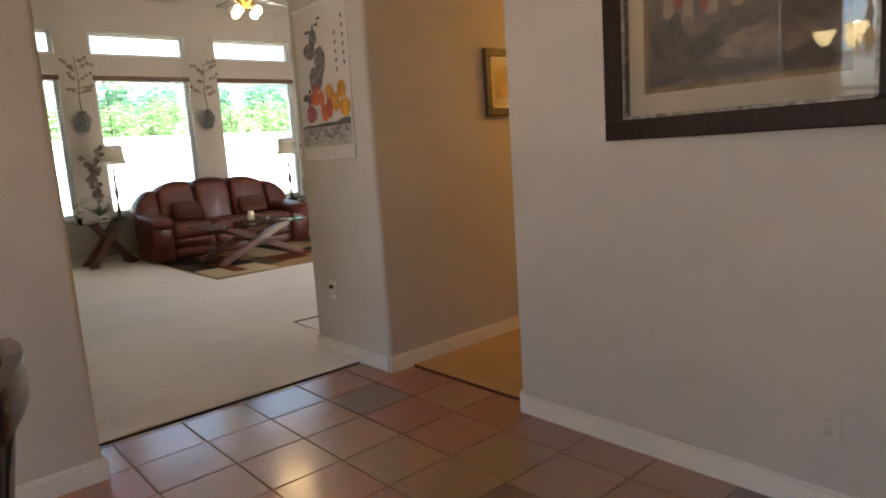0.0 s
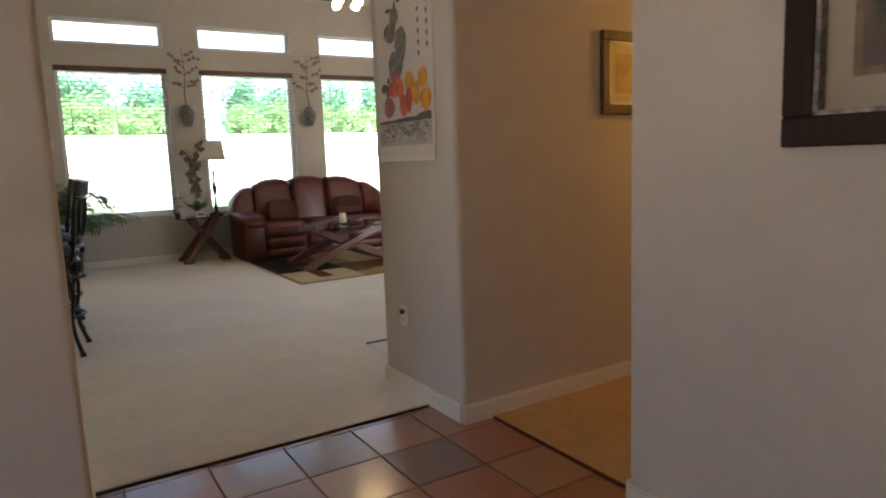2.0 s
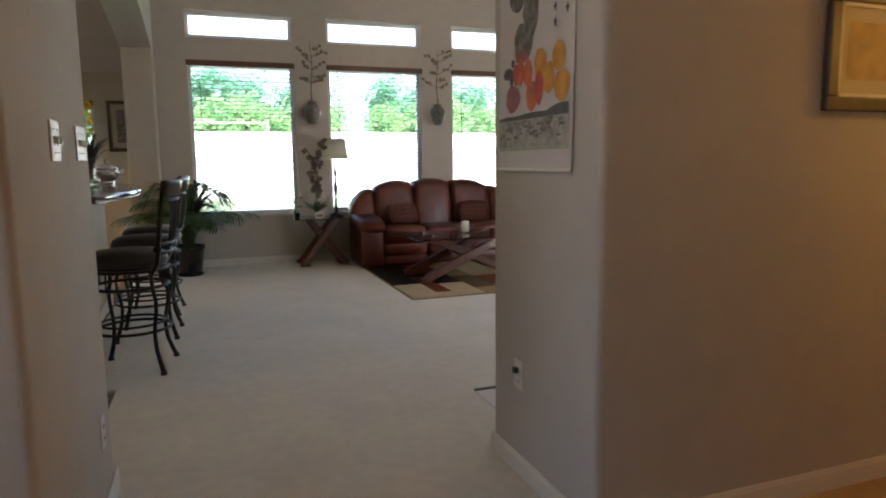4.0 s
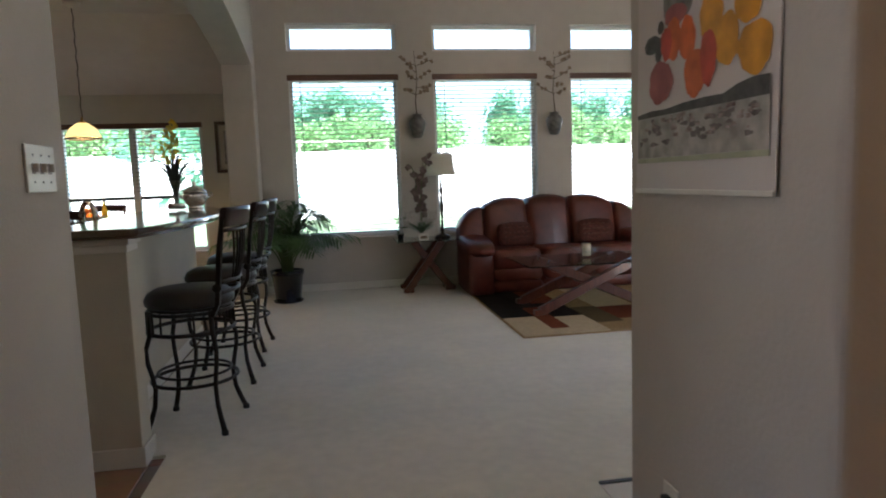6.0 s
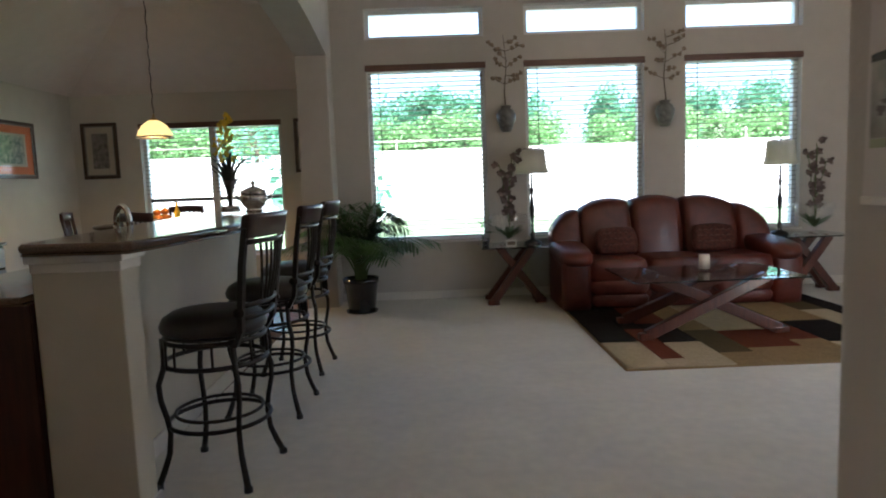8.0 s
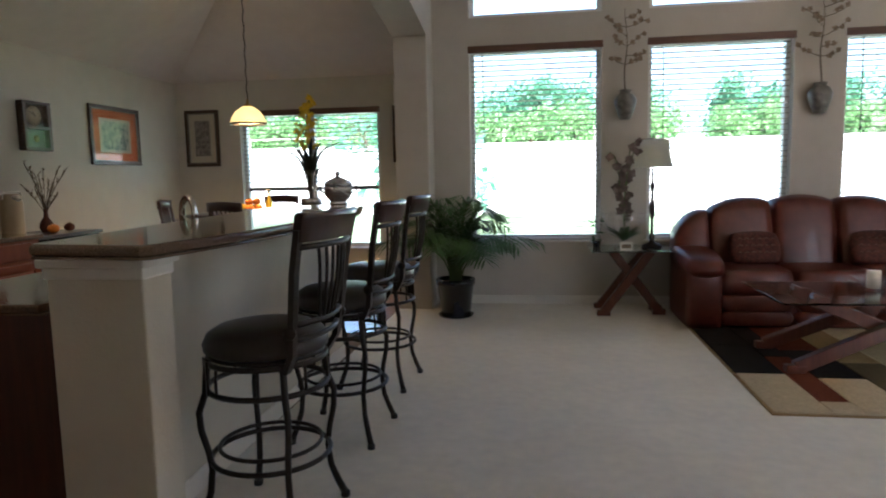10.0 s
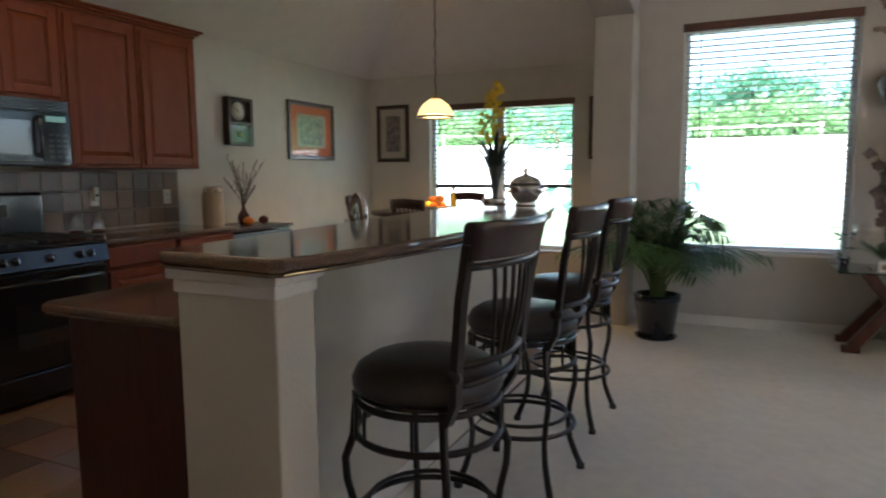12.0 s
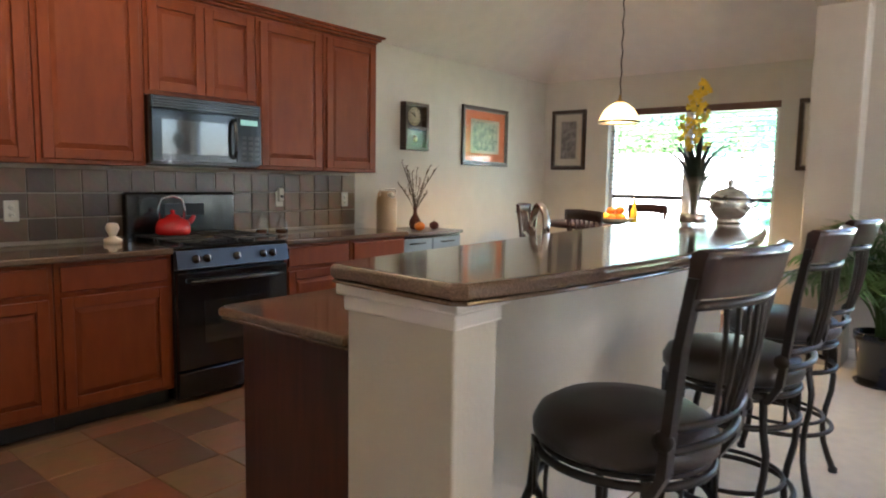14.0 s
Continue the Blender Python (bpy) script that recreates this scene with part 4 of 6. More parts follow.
island = thing("island_cabinet", pose(0, 0, 0), "dark cherry island cabinet behind the half wall", "cabinet")
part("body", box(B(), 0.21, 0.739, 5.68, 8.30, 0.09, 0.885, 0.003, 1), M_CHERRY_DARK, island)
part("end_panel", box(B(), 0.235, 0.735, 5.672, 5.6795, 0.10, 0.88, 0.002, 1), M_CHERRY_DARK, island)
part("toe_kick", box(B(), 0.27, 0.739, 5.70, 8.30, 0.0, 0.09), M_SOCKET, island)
island_top = thing("island_worktop", pose(0, 0, 0.886), "brown speckled island worktop", "worktop")
part("slab", outline(B(), [(0.14, 5.66), (0.17, 5.62), (0.739, 5.62), (0.739, 8.32), (0.14, 8.32)], 0.008, 0.038, 0.010, 3), M_STONE, island_top)
part("edge_moulding", outline(B(), [(0.148, 5.666), (0.174, 5.628), (0.739, 5.628), (0.739, 8.315), (0.148, 8.315)], 0.0, 0.0076, 0.003, 2), M_STONE, island_top, "narrow moulded underside of the worktop")


def faucet(x, y, z):
    th = thing("kitchen_faucet", pose(x, y, z, 0, 0, 150), "chrome gooseneck kitchen faucet", "faucet")
    part("body", lathe(B(), [(0, 0), (0.032, 0), (0.034, 0.012), (0.024, 0.03), (0.021, 0.15), (0.026, 0.17), (0.018, 0.19), (0, 0.19)], 18), M_CHROME, th)
    arc = [(0.06 - 0.06 * math.cos(a), 0, 0.22 + 0.085 * math.sin(a)) for a in [math.pi * k / 12 for k in range(13)]]
    part("spout", tube(B(), [(0, 0, 0.16), *arc, (0.12, 0, 0.17)], 0.016, 10), M_CHROME, th)
    part("lever", tube(B(), [(0, 0.02, 0.13), (0, 0.06, 0.15), (0, 0.10, 0.20)], [0.012, 0.009, 0.007], 8), M_CHROME, th)
    return th


faucet(0.60, 6.86, 0.924)


# ---- bar stools ----
def bar_stool(m):
    """Swivel stool: the back stands on local +x."""
    th = thing("bar_stool", m, "dark bronze metal bar stool with a round black leather seat", "bar stool", "stools along the bar")
    part("seat", lathe(B(), [(0, 0.768), (0.10, 0.767), (0.18, 0.757), (0.216, 0.735), (0.232, 0.703), (0.229, 0.678), (0.213, 0.667), (0, 0.667)], 40), M_BLACK_LEATHER, th, "round padded black leather seat")
    part("seat_plate", lathe(B(), [(0, 0.666), (0.212, 0.666), (0.217, 0.655), (0.205, 0.650), (0, 0.650)], 32), M_IRON, th)

    def hoop(r, z, rad, name):
        part(name, tube(B(), [(r * math.cos(2 * math.pi * k / 36), r * math.sin(2 * math.pi * k / 36), z) for k in range(36)], rad, 7, True), M_IRON, th)
    hoop(0.218, 0.640, 0.011, "upper_ring")
    hoop(0.222, 0.535, 0.011, "lower_ring")
    hoop(0.222, 0.262, 0.010, "foot_ring")
    hoop(0.190, 0.300, 0.008, "inner_ring")
    for k in range(8):
        a = 2 * math.pi * k / 8 + 0.39
        c, s = math.cos(a), math.sin(a)
        part("short_bar", tube(B(), [(0.218 * c, 0.218 * s, 0.64), (0.222 * c, 0.222 * s, 0.59), (0.222 * c, 0.222 * s, 0.535)], 0.006, 6), M_IRON, th)
    for k in range(4):
        a = math.pi / 4 + k * math.pi / 2
        c, s = math.cos(a), math.sin(a)
        prof = [(0.216, 0.655), (0.224, 0.60), (0.230, 0.53), (0.256, 0.46), (0.252, 0.39), (0.232, 0.31), (0.222, 0.24), (0.232, 0.15), (0.258, 0.08), (0.286, 0.018)]
        lg = part("leg", tube(B(), [(r * c, r * s, z) for r, z in prof], [0.013, 0.013, 0.013, 0.0125, 0.012, 0.012, 0.012, 0.013, 0.014, 0.015], 8), M_IRON, th)
        part("foot_cap", lathe(B(), [(0, 0), (0.019, 0), (0.019, 0.02), (0.012, 0.026), (0, 0.026)], 10, (0.288 * c, 0.288 * s)), M_SOCKET, lg)
        if k % 2 == 0:
            part("leg_plate", box(B(), -0.045, 0.045, -0.004, 0.004, 0.525, 0.655, 0.003, 1), M_IRON, th, "", pose(0.226 * c, 0.226 * s, 0, 0, 0, math.degrees(a) + 90))
    # back
    for s in (-1, 1):
        pts = [(0.165, s * 0.15, 0.62), (0.205, s * 0.172, 0.69), (0.22, s * 0.188, 0.80), (0.240, s * 0.198, 0.98), (0.268, s * 0.205, 1.13)]
        bm = B()
        rows = []
        for p in pts:
            p = Vector(p)
            rows.append([bm.verts.new(p + Vector((dx, dy, 0))) for dx, dy in ((-0.011, -0.017), (0.011, -0.017), (0.011, 0.017), (-0.011, 0.017))])
        for p, q in zip(rows, rows[1:]):
            for k in range(4):
                bm.faces.new((p[k], p[(k + 1) % 4], q[(k + 1) % 4], q[k]))
        bm.faces.new(rows[0])
        bm.faces.new(rows[-1])
        part("back_post", bm, M_IRON, th)

    def bow(z, y0, n=10, lean=0.0):
        return [(0.215 + (z - 0.80) * 0.16 + 0.045 * (1 - (2 * k / n - 1) ** 2) + lean, y0 * (2 * k / n - 1), z) for k in range(n + 1)]
    bm = B()
    rows = []
    for lo, hi in zip(bow(1.088, 0.212), bow(1.178, 0.217)):
        a, b = Vector(lo), Vector(hi)
        rows.append([bm.verts.new(v) for v in (a + Vector((-0.013, 0, 0)), a + Vector((0.013, 0, 0)), b + Vector((0.015, 0, -0.012)), b + Vector((0.020, 0, 0.004)), b + Vector((0.0, 0, 0.010)), b + Vector((-0.015, 0, 0)))])
    for p, q in zip(rows, rows[1:]):
        for k in range(6):
            bm.faces.new((p[k], p[(k + 1) % 6], q[(k + 1) % 6], q[k])).smooth = True
    bm.faces.new(rows[0])
    bm.faces.new(rows[-1])
    part("top_rail", bm, M_ESPRESSO, th, "curved glossy dark wooden top rail")
    part("middle_rail", tube(B(), bow(1.070, 0.20), 0.011, 7), M_IRON, th)
    part("bottom_rail", tube(B(), bow(0.80, 0.185), 0.011, 7), M_IRON, th)
    part("seat_back_rail", tube(B(), bow(0.745, 0.18), 0.011, 7), M_IRON, th)
    for s in (-1, 1):
        part("scroll", lathe(B(), [(0, -0.012), (0.022, -0.010), (0.024, 0), (0.022, 0.010), (0, 0.012)], 12), M_IRON, th, "", pose(0.212, s * 0.196, 0.775, 90, 0, 0))
    for k in range(6):
        u = (k - 2.5) / 2.5
        lo, hi = Vector(bow(0.80, 0.185)[5 + round(u * 1.6)]), Vector(bow(1.070, 0.20)[5 + round(u * 2.6)])
        lo.y, hi.y = 0.055 * u, 0.105 * u
        pts = []
        for j in range(9):
            t = j / 8
            p = lo.lerp(hi, t)
            p.y = 0.055 * u + (0.030 * u) * math.sin(math.pi * t) + 0.05 * u * t ** 3
            p.x += 0.010 * math.sin(math.pi * t)
            pts.append(p)
        part("spindle", tube(B(), pts, 0.0065, 6), M_IRON, th)
    return th


first = bar_stool(pose(1.31, 6.06, 0.012, 0, 0, -8))
copy_thing(first, pose(1.335, 6.91, 0.012, 0, 0, -3))
copy_thing(first, pose(1.325, 7.73, 0.012, 0, 0, -4))


# ---- things on the bar ----
M_PETAL = material("yellow_orchid_petal", (0.72, 0.50, 0.03), 0.6, spread=0.25, scale=30)
M_SILVER = material("silvered_glass", (0.72, 0.71, 0.70), 0.2, metal=0.75, spread=0.25, scale=50, bump=0.5, bump_scale=60)
M_DARKLEAF = material("dark_strap_leaf", (0.022, 0.036, 0.026), 0.4, spread=0.3)


def bar_flowers(x, y, z):
    random.seed(21)
    th = thing("flower_vase", pose(x, y, z), "clear glass vase of yellow orchids with dark strap leaves", "flower vase")
    part("vase", lathe(B(), [(0, 0), (0.058, 0), (0.062, 0.010), (0.062, 0.055), (0.045, 0.066), (0.040, 0.10), (0.050, 0.19), (0.062, 0.235), (0.058, 0.235), (0.046, 0.19), (0.036, 0.10), (0.040, 0.070), (0.054, 0.058), (0.054, 0.016), (0, 0.016)], 28), M_GLASS, th, "clear glass vase")
    part("foot_band", lathe(B(), [(0.0625, 0.012), (0.067, 0.014), (0.067, 0.050), (0.0625, 0.054)], 28), M_SILVER, th, "silvery band round the foot")
    pts = [Vector((0.018 * math.sin(k * 0.5), 0.012 * k / 14, 0.03 + 0.66 * k / 14)) for k in range(15)]
    st = part("stem", tube(B(), pts, 0.0045, 6), M_STEM, th)
    for k in range(58):
        t = 0.52 + 0.48 * k / 57
        i = min(13, int(t * 14))
        wide = 0.072 * math.sin(math.pi * (0.22 + 0.70 * (t - 0.52) / 0.48))
        c = pts[i].lerp(pts[i + 1], t * 14 - i) + Vector((random.uniform(-1, 1), random.uniform(-1, 1), random.uniform(-0.3, 0.3))) * wide
        bm = B()
        for n in range(5):
            a = n * 1.257 + random.random()
            leaf(bm, c, c + Vector((0.019 * math.cos(a), random.uniform(-0.014, 0.014), 0.019 * math.sin(a))), 0.0065, up=(0, 1, 0), n=3)
        part("blossom", bm, M_PETAL, st, "yellow blossom" if k == 0 else "")
    for k in range(18):
        a = 2.4 * k
        reach, rise = random.uniform(0.10, 0.23), random.uniform(0.34, 0.48)
        rib = []
        for n in range(9):
            t = n / 8
            rib.append(Vector((math.cos(a) * (0.012 + reach * t ** 2.2), math.sin(a) * (0.012 + reach * t ** 2.2), 0.05 + rise * (1.35 * t - 0.5 * t * t * (0.55 + reach * 3)))))
        bm = B()
        across = Vector((-math.sin(a), math.cos(a), 0))
        rows = []
        for n, p in enumerate(rib):
            w = 0.013 * math.sin(math.pi * min(1.0, 0.18 + 0.82 * n / 8)) ** 0.6 + 0.0008
            rows.append([bm.verts.new(p - across * w), bm.verts.new(p + Vector((0, 0, -0.004))), bm.verts.new(p + across * w)])
        for p, q in zip(rows, rows[1:]):
            for m in range(2):
                bm.faces.new((p[m], p[m + 1], q[m + 1], q[m])).smooth = True
        part("strap_leaf", bm, M_DARKLEAF, th)
    return th


bar_flowers(0.893, 7.77, 1.1315)


def tureen(x, y, z):
    th = thing("lidded_jar", pose(x, y, z), "cut glass lidded jar with a pointed knob", "jar")
    part("bowl", lathe(B(), [(0, 0), (0.062, 0), (0.064, 0.010), (0.054, 0.018), (0.074, 0.036), (0.094, 0.068), (0.100, 0.100), (0.094, 0.128), (0.088, 0.128), (0.094, 0.100), (0.086, 0.070), (0.06, 0.036), (0, 0.030)], 26), M_SILVER, th)
    part("lid", lathe(B(), [(0.098, 0.1285), (0.102, 0.134), (0.09, 0.150), (0.062, 0.170), (0.026, 0.182), (0.010, 0.190), (0.018, 0.203), (0.016, 0.216), (0.006, 0.228), (0, 0.232)], 26), M_SILVER, th, "domed lid with a knob")
    for s in (-1, 1):
        part("handle", tube(B(), [(s * 0.10, 0, 0.105), (s * 0.135, 0, 0.125), (s * 0.14, 0, 0.10), (s * 0.09, 0, 0.075)], 0.007, 6), M_SILVER, th)
    return th


tureen(0.965, 8.11, 1.1315)


# ---- kitchen cabinets ----
def door_panel(bm_parent, name, y0, y1, z0, z1, x, mat, parent, arched=False):
    """A raised-panel door in a plane of constant x, facing +x."""
    f = 0.058
    bm = B()
    box(bm, x, x + 0.018, y0, y0 + f, z0, z1, 0.003, 1)
    box(bm, x, x + 0.018, y1 - f, y1, z0, z1, 0.003, 1)
    box(bm, x, x + 0.018, y0 + f, y1 - f, z0, z0 + f, 0.003, 1)
    box(bm, x, x + 0.018, y0 + f, y1 - f, z1 - f, z1, 0.003, 1)
    d = part(name, bm, mat, parent)
    bm = B()
    a = [(y0 + f, z0 + f), (y1 - f, z0 + f), (y1 - f, z1 - f), (y0 + f, z1 - f)]
    g = 0.03
    b = [(y0 + f + g, z0 + f + g), (y1 - f - g, z0 + f + g), (y1 - f - g, z1 - f - g), (y0 + f + g, z1 - f - g)]
    va = [bm.verts.new((x + 0.004, p, q)) for p, q in a]
    vb = [bm.verts.new((x + 0.015, p, q)) for p, q in b]
    for k in range(4):
        bm.faces.new((va[k], va[(k + 1) % 4], vb[(k + 1) % 4], vb[k]))
    bm.faces.new(vb)
    part("raised_panel", bm, mat, d)
    return d


def drawer_front(y0, y1, z0, z1, x, mat, parent):
    return part("drawer_front", box(B(), x, x + 0.018, y0, y1, z0, z1, 0.006, 2), mat, parent)


UF, BF = -1.845, -1.575
UPPER = [(4.42, 5.245, 1.385, 2.40), (5.25, 5.815, 1.385, 2.40), (5.82, 6.40, 1.385, 2.40), (6.405, 7.165, 1.805, 2.40), (7.17, 7.745, 1.385, 2.40), (7.75, 8.30, 1.385, 2.40)]
for y0, y1, z0, z1 in UPPER:
    th = thing("wall_cabinet", pose(0, 0, 0), "cherry wall cabinet with raised-panel doors", "cabinet", "upper kitchen cabinets")
    part("body", box(B(), KX + 0.001, UF, y0, y1, z0, z1, 0.002, 1), M_CHERRY, th)
    if z0 > 1.5:
        m_ = (y0 + y1) / 2
        door_panel(None, "door", y0 + 0.02, m_ - 0.003, z0 + 0.025, z1 - 0.03, UF + 0.001, M_CHERRY, th)
        door_panel(None, "door", m_ + 0.003, y1 - 0.02, z0 + 0.025, z1 - 0.03, UF + 0.001, M_CHERRY, th)
    else:
        door_panel(None, "door", y0 + 0.025, y1 - 0.025, z0 + 0.025, z1 - 0.03, UF + 0.001, M_CHERRY, th)
bm = B()
for g, z0, z1 in ((0.0, 2.4005, 2.42), (0.022, 2.4201, 2.44), (0.045, 2.4401, 2.458)):
    box(bm, KX + 0.001, UF + 0.02 + g, 4.42, 8.30 + g, z0, z1, 0.004, 1)
tagged(part("crown_moulding", bm, M_CHERRY), "cherry stepped crown moulding on the wall cabinets", "moulding")

for y0, y1 in ((4.42, 5.14), (5.145, 5.775), (5.78, 6.395), (7.18, 7.765), (7.77, 8.36)):
    th = thing("base_cabinet", pose(0, 0, 0), "cherry base cabinet with a drawer over a raised-panel door", "cabinet", "lower kitchen cabinets")
    part("body", box(B(), KX + 0.001, BF, y0, y1, 0.10, 0.885, 0.002, 1), M_CHERRY, th)
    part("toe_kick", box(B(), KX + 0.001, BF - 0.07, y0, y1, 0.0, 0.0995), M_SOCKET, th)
    drawer_front(y0 + 0.025, y1 - 0.025, 0.735, 0.865, BF + 0.001, M_CHERRY, th)
    door_panel(None, "door", y0 + 0.025, y1 - 0.025, 0.125, 0.705, BF + 0.001, M_CHERRY, th)
for y0, y1 in ((4.40, 6.398), (7.178, 8.38)):
    th = thing("kitchen_worktop", pose(0, 0, 0.886), "brown speckled kitchen worktop", "worktop", "worktops along the wall")
    part("slab", box(B(), KX + 0.001, BF + 0.035, y0, y1, 0.0, 0.036, 0.010, 3), M_STONE, th)
    part("back_lip", box(B(), KX + 0.001, KX + 0.02, y0, y1, 0.0365, 0.062, 0.003, 1), M_SPLASH_GROUT, th, "grey-brown strip along the wall")

# Grey-blue of reflected window daylight, put into the drawer fronts' colour.
M_BLUE_SHEEN = material("blue_sheen_drawer", (0.20, 0.23, 0.28), 0.35, metal=0.6, spread=0.08)
buffet = thing("drawer_chest", pose(-1.92, 8.81, 0), "low dark drawer chest beside the kitchen cabinets", "chest")
part("body", box(B(), -0.27, 0.25, -0.42, 0.40, 0.03, 0.86, 0.004, 1), M_BLACK, buffet)
part("top", box(B(), -0.275, 0.27, -0.425, 0.425, 0.861, 0.89, 0.006), M_ESPRESSO, buffet, "dark wooden top")
for a, b in ((-0.405, -0.01), (0.0, 0.385)):
    for z0, z1 in ((0.66, 0.84), (0.45, 0.64), (0.10, 0.43)):
        d = part("drawer_front", box(B(), 0.2505, 0.268, a, b, z0, z1, 0.004, 1), M_BLUE_SHEEN, buffet, "drawer front coloured grey-blue for reflected daylight")
        part("pull", tube(B(), [(0.275, a + 0.10, z1 - 0.04), (0.285, (a + b) / 2, z1 - 0.04), (0.275, b - 0.10, z1 - 0.04)], 0.006, 6), M_BLACK, d)


# ---- stove and microwave ----
def stove(y0, y1):
    cy = (y0 + y1) / 2
    h = (y1 - y0) / 2 - 0.002
    th = thing("gas_stove", pose(-1.87, cy, 0), "black gas range with a raised backguard and steel control panel", "stove")
    part("body", box(B(), -0.32, 0.31, -h, h, 0.02, 0.90, 0.004, 1), M_BLACK, th)
    part("cooktop", box(B(), -0.25, 0.335, -h, h, 0.901, 0.925, 0.008), M_BLACK, th)
    part("backguard", box(B(), -0.325, -0.251, -h, h, 0.901, 1.225, 0.022, 3), M_BLACK, th)
    part("clock_panel", box(B(), -0.2505, -0.246, -0.14, 0.14, 1.07, 1.15, 0.002, 1), M_SOCKET, th)
    bm = B()
    va = [bm.verts.new(p) for p in ((0.3105, -h, 0.79), (0.3105, h, 0.79), (0.36, h, 0.80), (0.36, -h, 0.80), (0.3355, -h, 0.9005), (0.3355, h, 0.9005), (0.3105, -h, 0.9005), (0.3105, h, 0.9005))]
    for f in ((0, 1, 2, 3), (3, 2, 5, 4), (0, 3, 4, 6), (1, 7, 5, 2), (4, 5, 7, 6), (0, 6, 7, 1)):
        bm.faces.new([va[k] for k in f])
    part("control_panel", bm, M_STEEL_DARK, th, "dark brushed steel control panel")
    for k, yy in enumerate((-0.27, -0.20, 0.0, 0.19, 0.26)):
        kn = part("knob", lathe(B(), [(0, 0.0), (0.026, 0.0), (0.024, 0.012), (0.019, 0.014), (0.017, 0.034), (0, 0.036)], 16), M_BLACK, th, "", pose(0.349, yy, 0.85, 0, 76, 0))
        part("pointer", box(B(), -0.016, 0.016, -0.003, 0.003, 0.036, 0.039), M_STEEL, kn)
    part("oven_door", box(B(), 0.3105, 0.345, -h + 0.004, h - 0.004, 0.20, 0.775, 0.008), M_BLACK, th)
    part("oven_window", box(B(), 0.3455, 0.348, -0.22, 0.22, 0.34, 0.60, 0.002, 1), M_MIRROR_BLACK, th, "dark oven window")
    part("oven_handle", tube(B(), [(0.345, -h + 0.07, 0.72), (0.385, -h + 0.08, 0.72), (0.385, h - 0.08, 0.72), (0.345, h - 0.07, 0.72)], 0.013, 8), M_BLACK, th)
    part("drawer", box(B(), 0.3105, 0.34, -h + 0.004, h - 0.004, 0.03, 0.185, 0.006), M_BLACK, th)
    for sx in (-0.12, 0.17):
        for sy in (-0.19, 0.19):
            bn = part("burner", lathe(B(), [(0.0, 0.926), (0.052, 0.926), (0.05, 0.938), (0.03, 0.943), (0, 0.943)], 18, (sx, sy)), M_SOCKET, th)
            gr = part("grate", tube(B(), [(sx - 0.12, sy, 0.955), (sx + 0.12, sy, 0.955)], 0.006, 6), M_SOCKET, th)
            part("grate_bar", tube(B(), [(sx, sy - 0.15, 0.955), (sx, sy + 0.15, 0.955)], 0.006, 6), M_SOCKET, gr)
            part("grate_frame", tube(B(), [(sx + a, sy + b, 0.953) for a, b in ((-0.12, -0.15), (0.12, -0.15), (0.12, 0.15), (-0.12, 0.15))], 0.006, 6, True), M_SOCKET, gr)
            for a in (-0.12, 0.12):
                for b in (-0.15, 0.15):
                    part("grate_foot", tube(B(), [(sx + a, sy + b, 0.925), (sx + a, sy + b, 0.953)], 0.006, 5), M_SOCKET, gr)
    return th


M_STEEL_DARK = material("dark_brushed_steel", (0.075, 0.078, 0.085), 0.30, metal=1.0, spread=0.08)
M_MIRROR_BLACK = material("black_glass", (0.02, 0.022, 0.024), 0.04, coat=1.0, spread=0.02, spec=0.8)
M_MW_DOOR = material("dark_reflective_door", (0.032, 0.034, 0.037), 0.10, metal=0.7, spread=0.05)
stove(6.40, 7.175)


def microwave(y0, y1, z0, z1):
    cy, h = (y0 + y1) / 2, (y1 - y0) / 2
    th = thing("microwave", pose(-1.995, cy, z0), "black over-range microwave with a reflective door", "microwave")
    H_ = z1 - z0
    part("body", box(B(), -0.204, 0.19, -h, h, 0.0, H_, 0.004, 1), M_BLACK, th)
    part("vent_grille", box(B(), 0.1905, 0.205, -h, h, H_ - 0.075, H_, 0.004, 1), M_BLACK, th)
    for k in range(4):
        part("vent_slot", box(B(), 0.2055, 0.208, -h + 0.02, h - 0.02, H_ - 0.067 + 0.016 * k, H_ - 0.060 + 0.016 * k), M_SOCKET, th)
    d = part("door", box(B(), 0.1905, 0.212, -h, h * 0.48, 0.012, H_ - 0.08, 0.006), M_MW_DOOR, th, "mirrored dark door")
    part("door_window", box(B(), 0.2125, 0.2145, -h + 0.06, h * 0.33, 0.06, H_ - 0.135, 0.002, 1), M_MIRROR_BLACK, d)
    part("handle", tube(B(), [(0.212, h * 0.43, 0.05), (0.245, h * 0.42, 0.075), (0.252, h * 0.42, 0.15), (0.245, h * 0.42, H_ - 0.14), (0.212, h * 0.43, H_ - 0.11)], 0.013, 8), M_BLACK, d, "curved black handle")
    cp = part("control_panel", box(B(), 0.1905, 0.210, h * 0.5, h, 0.012, H_ - 0.08, 0.005), M_MW_DOOR, th)
    part("display", box(B(), 0.2105, 0.2125, h * 0.58, h * 0.92, H_ - 0.135, H_ - 0.10), M_DISPLAY, cp, "small green display")
    for r in range(5):
        for c in range(3):
            yy = h * (0.60 + 0.13 * c)
            part("button", box(B(), 0.2105, 0.2118, yy, yy + h * 0.09, 0.04 + 0.034 * r, 0.06 + 0.034 * r), M_MIRROR_BLACK, cp)
    part("underside", box(B(), -0.19, 0.18, -h + 0.02, h - 0.02, -0.006, -0.0005), M_SOCKET, th)
    return th


M_DISPLAY = glowing("green_display", (0.5, 0.9, 0.7), 0.03, (0.05, 0.08, 0.07))
microwave(6.408, 7.162, 1.40, 1.802)


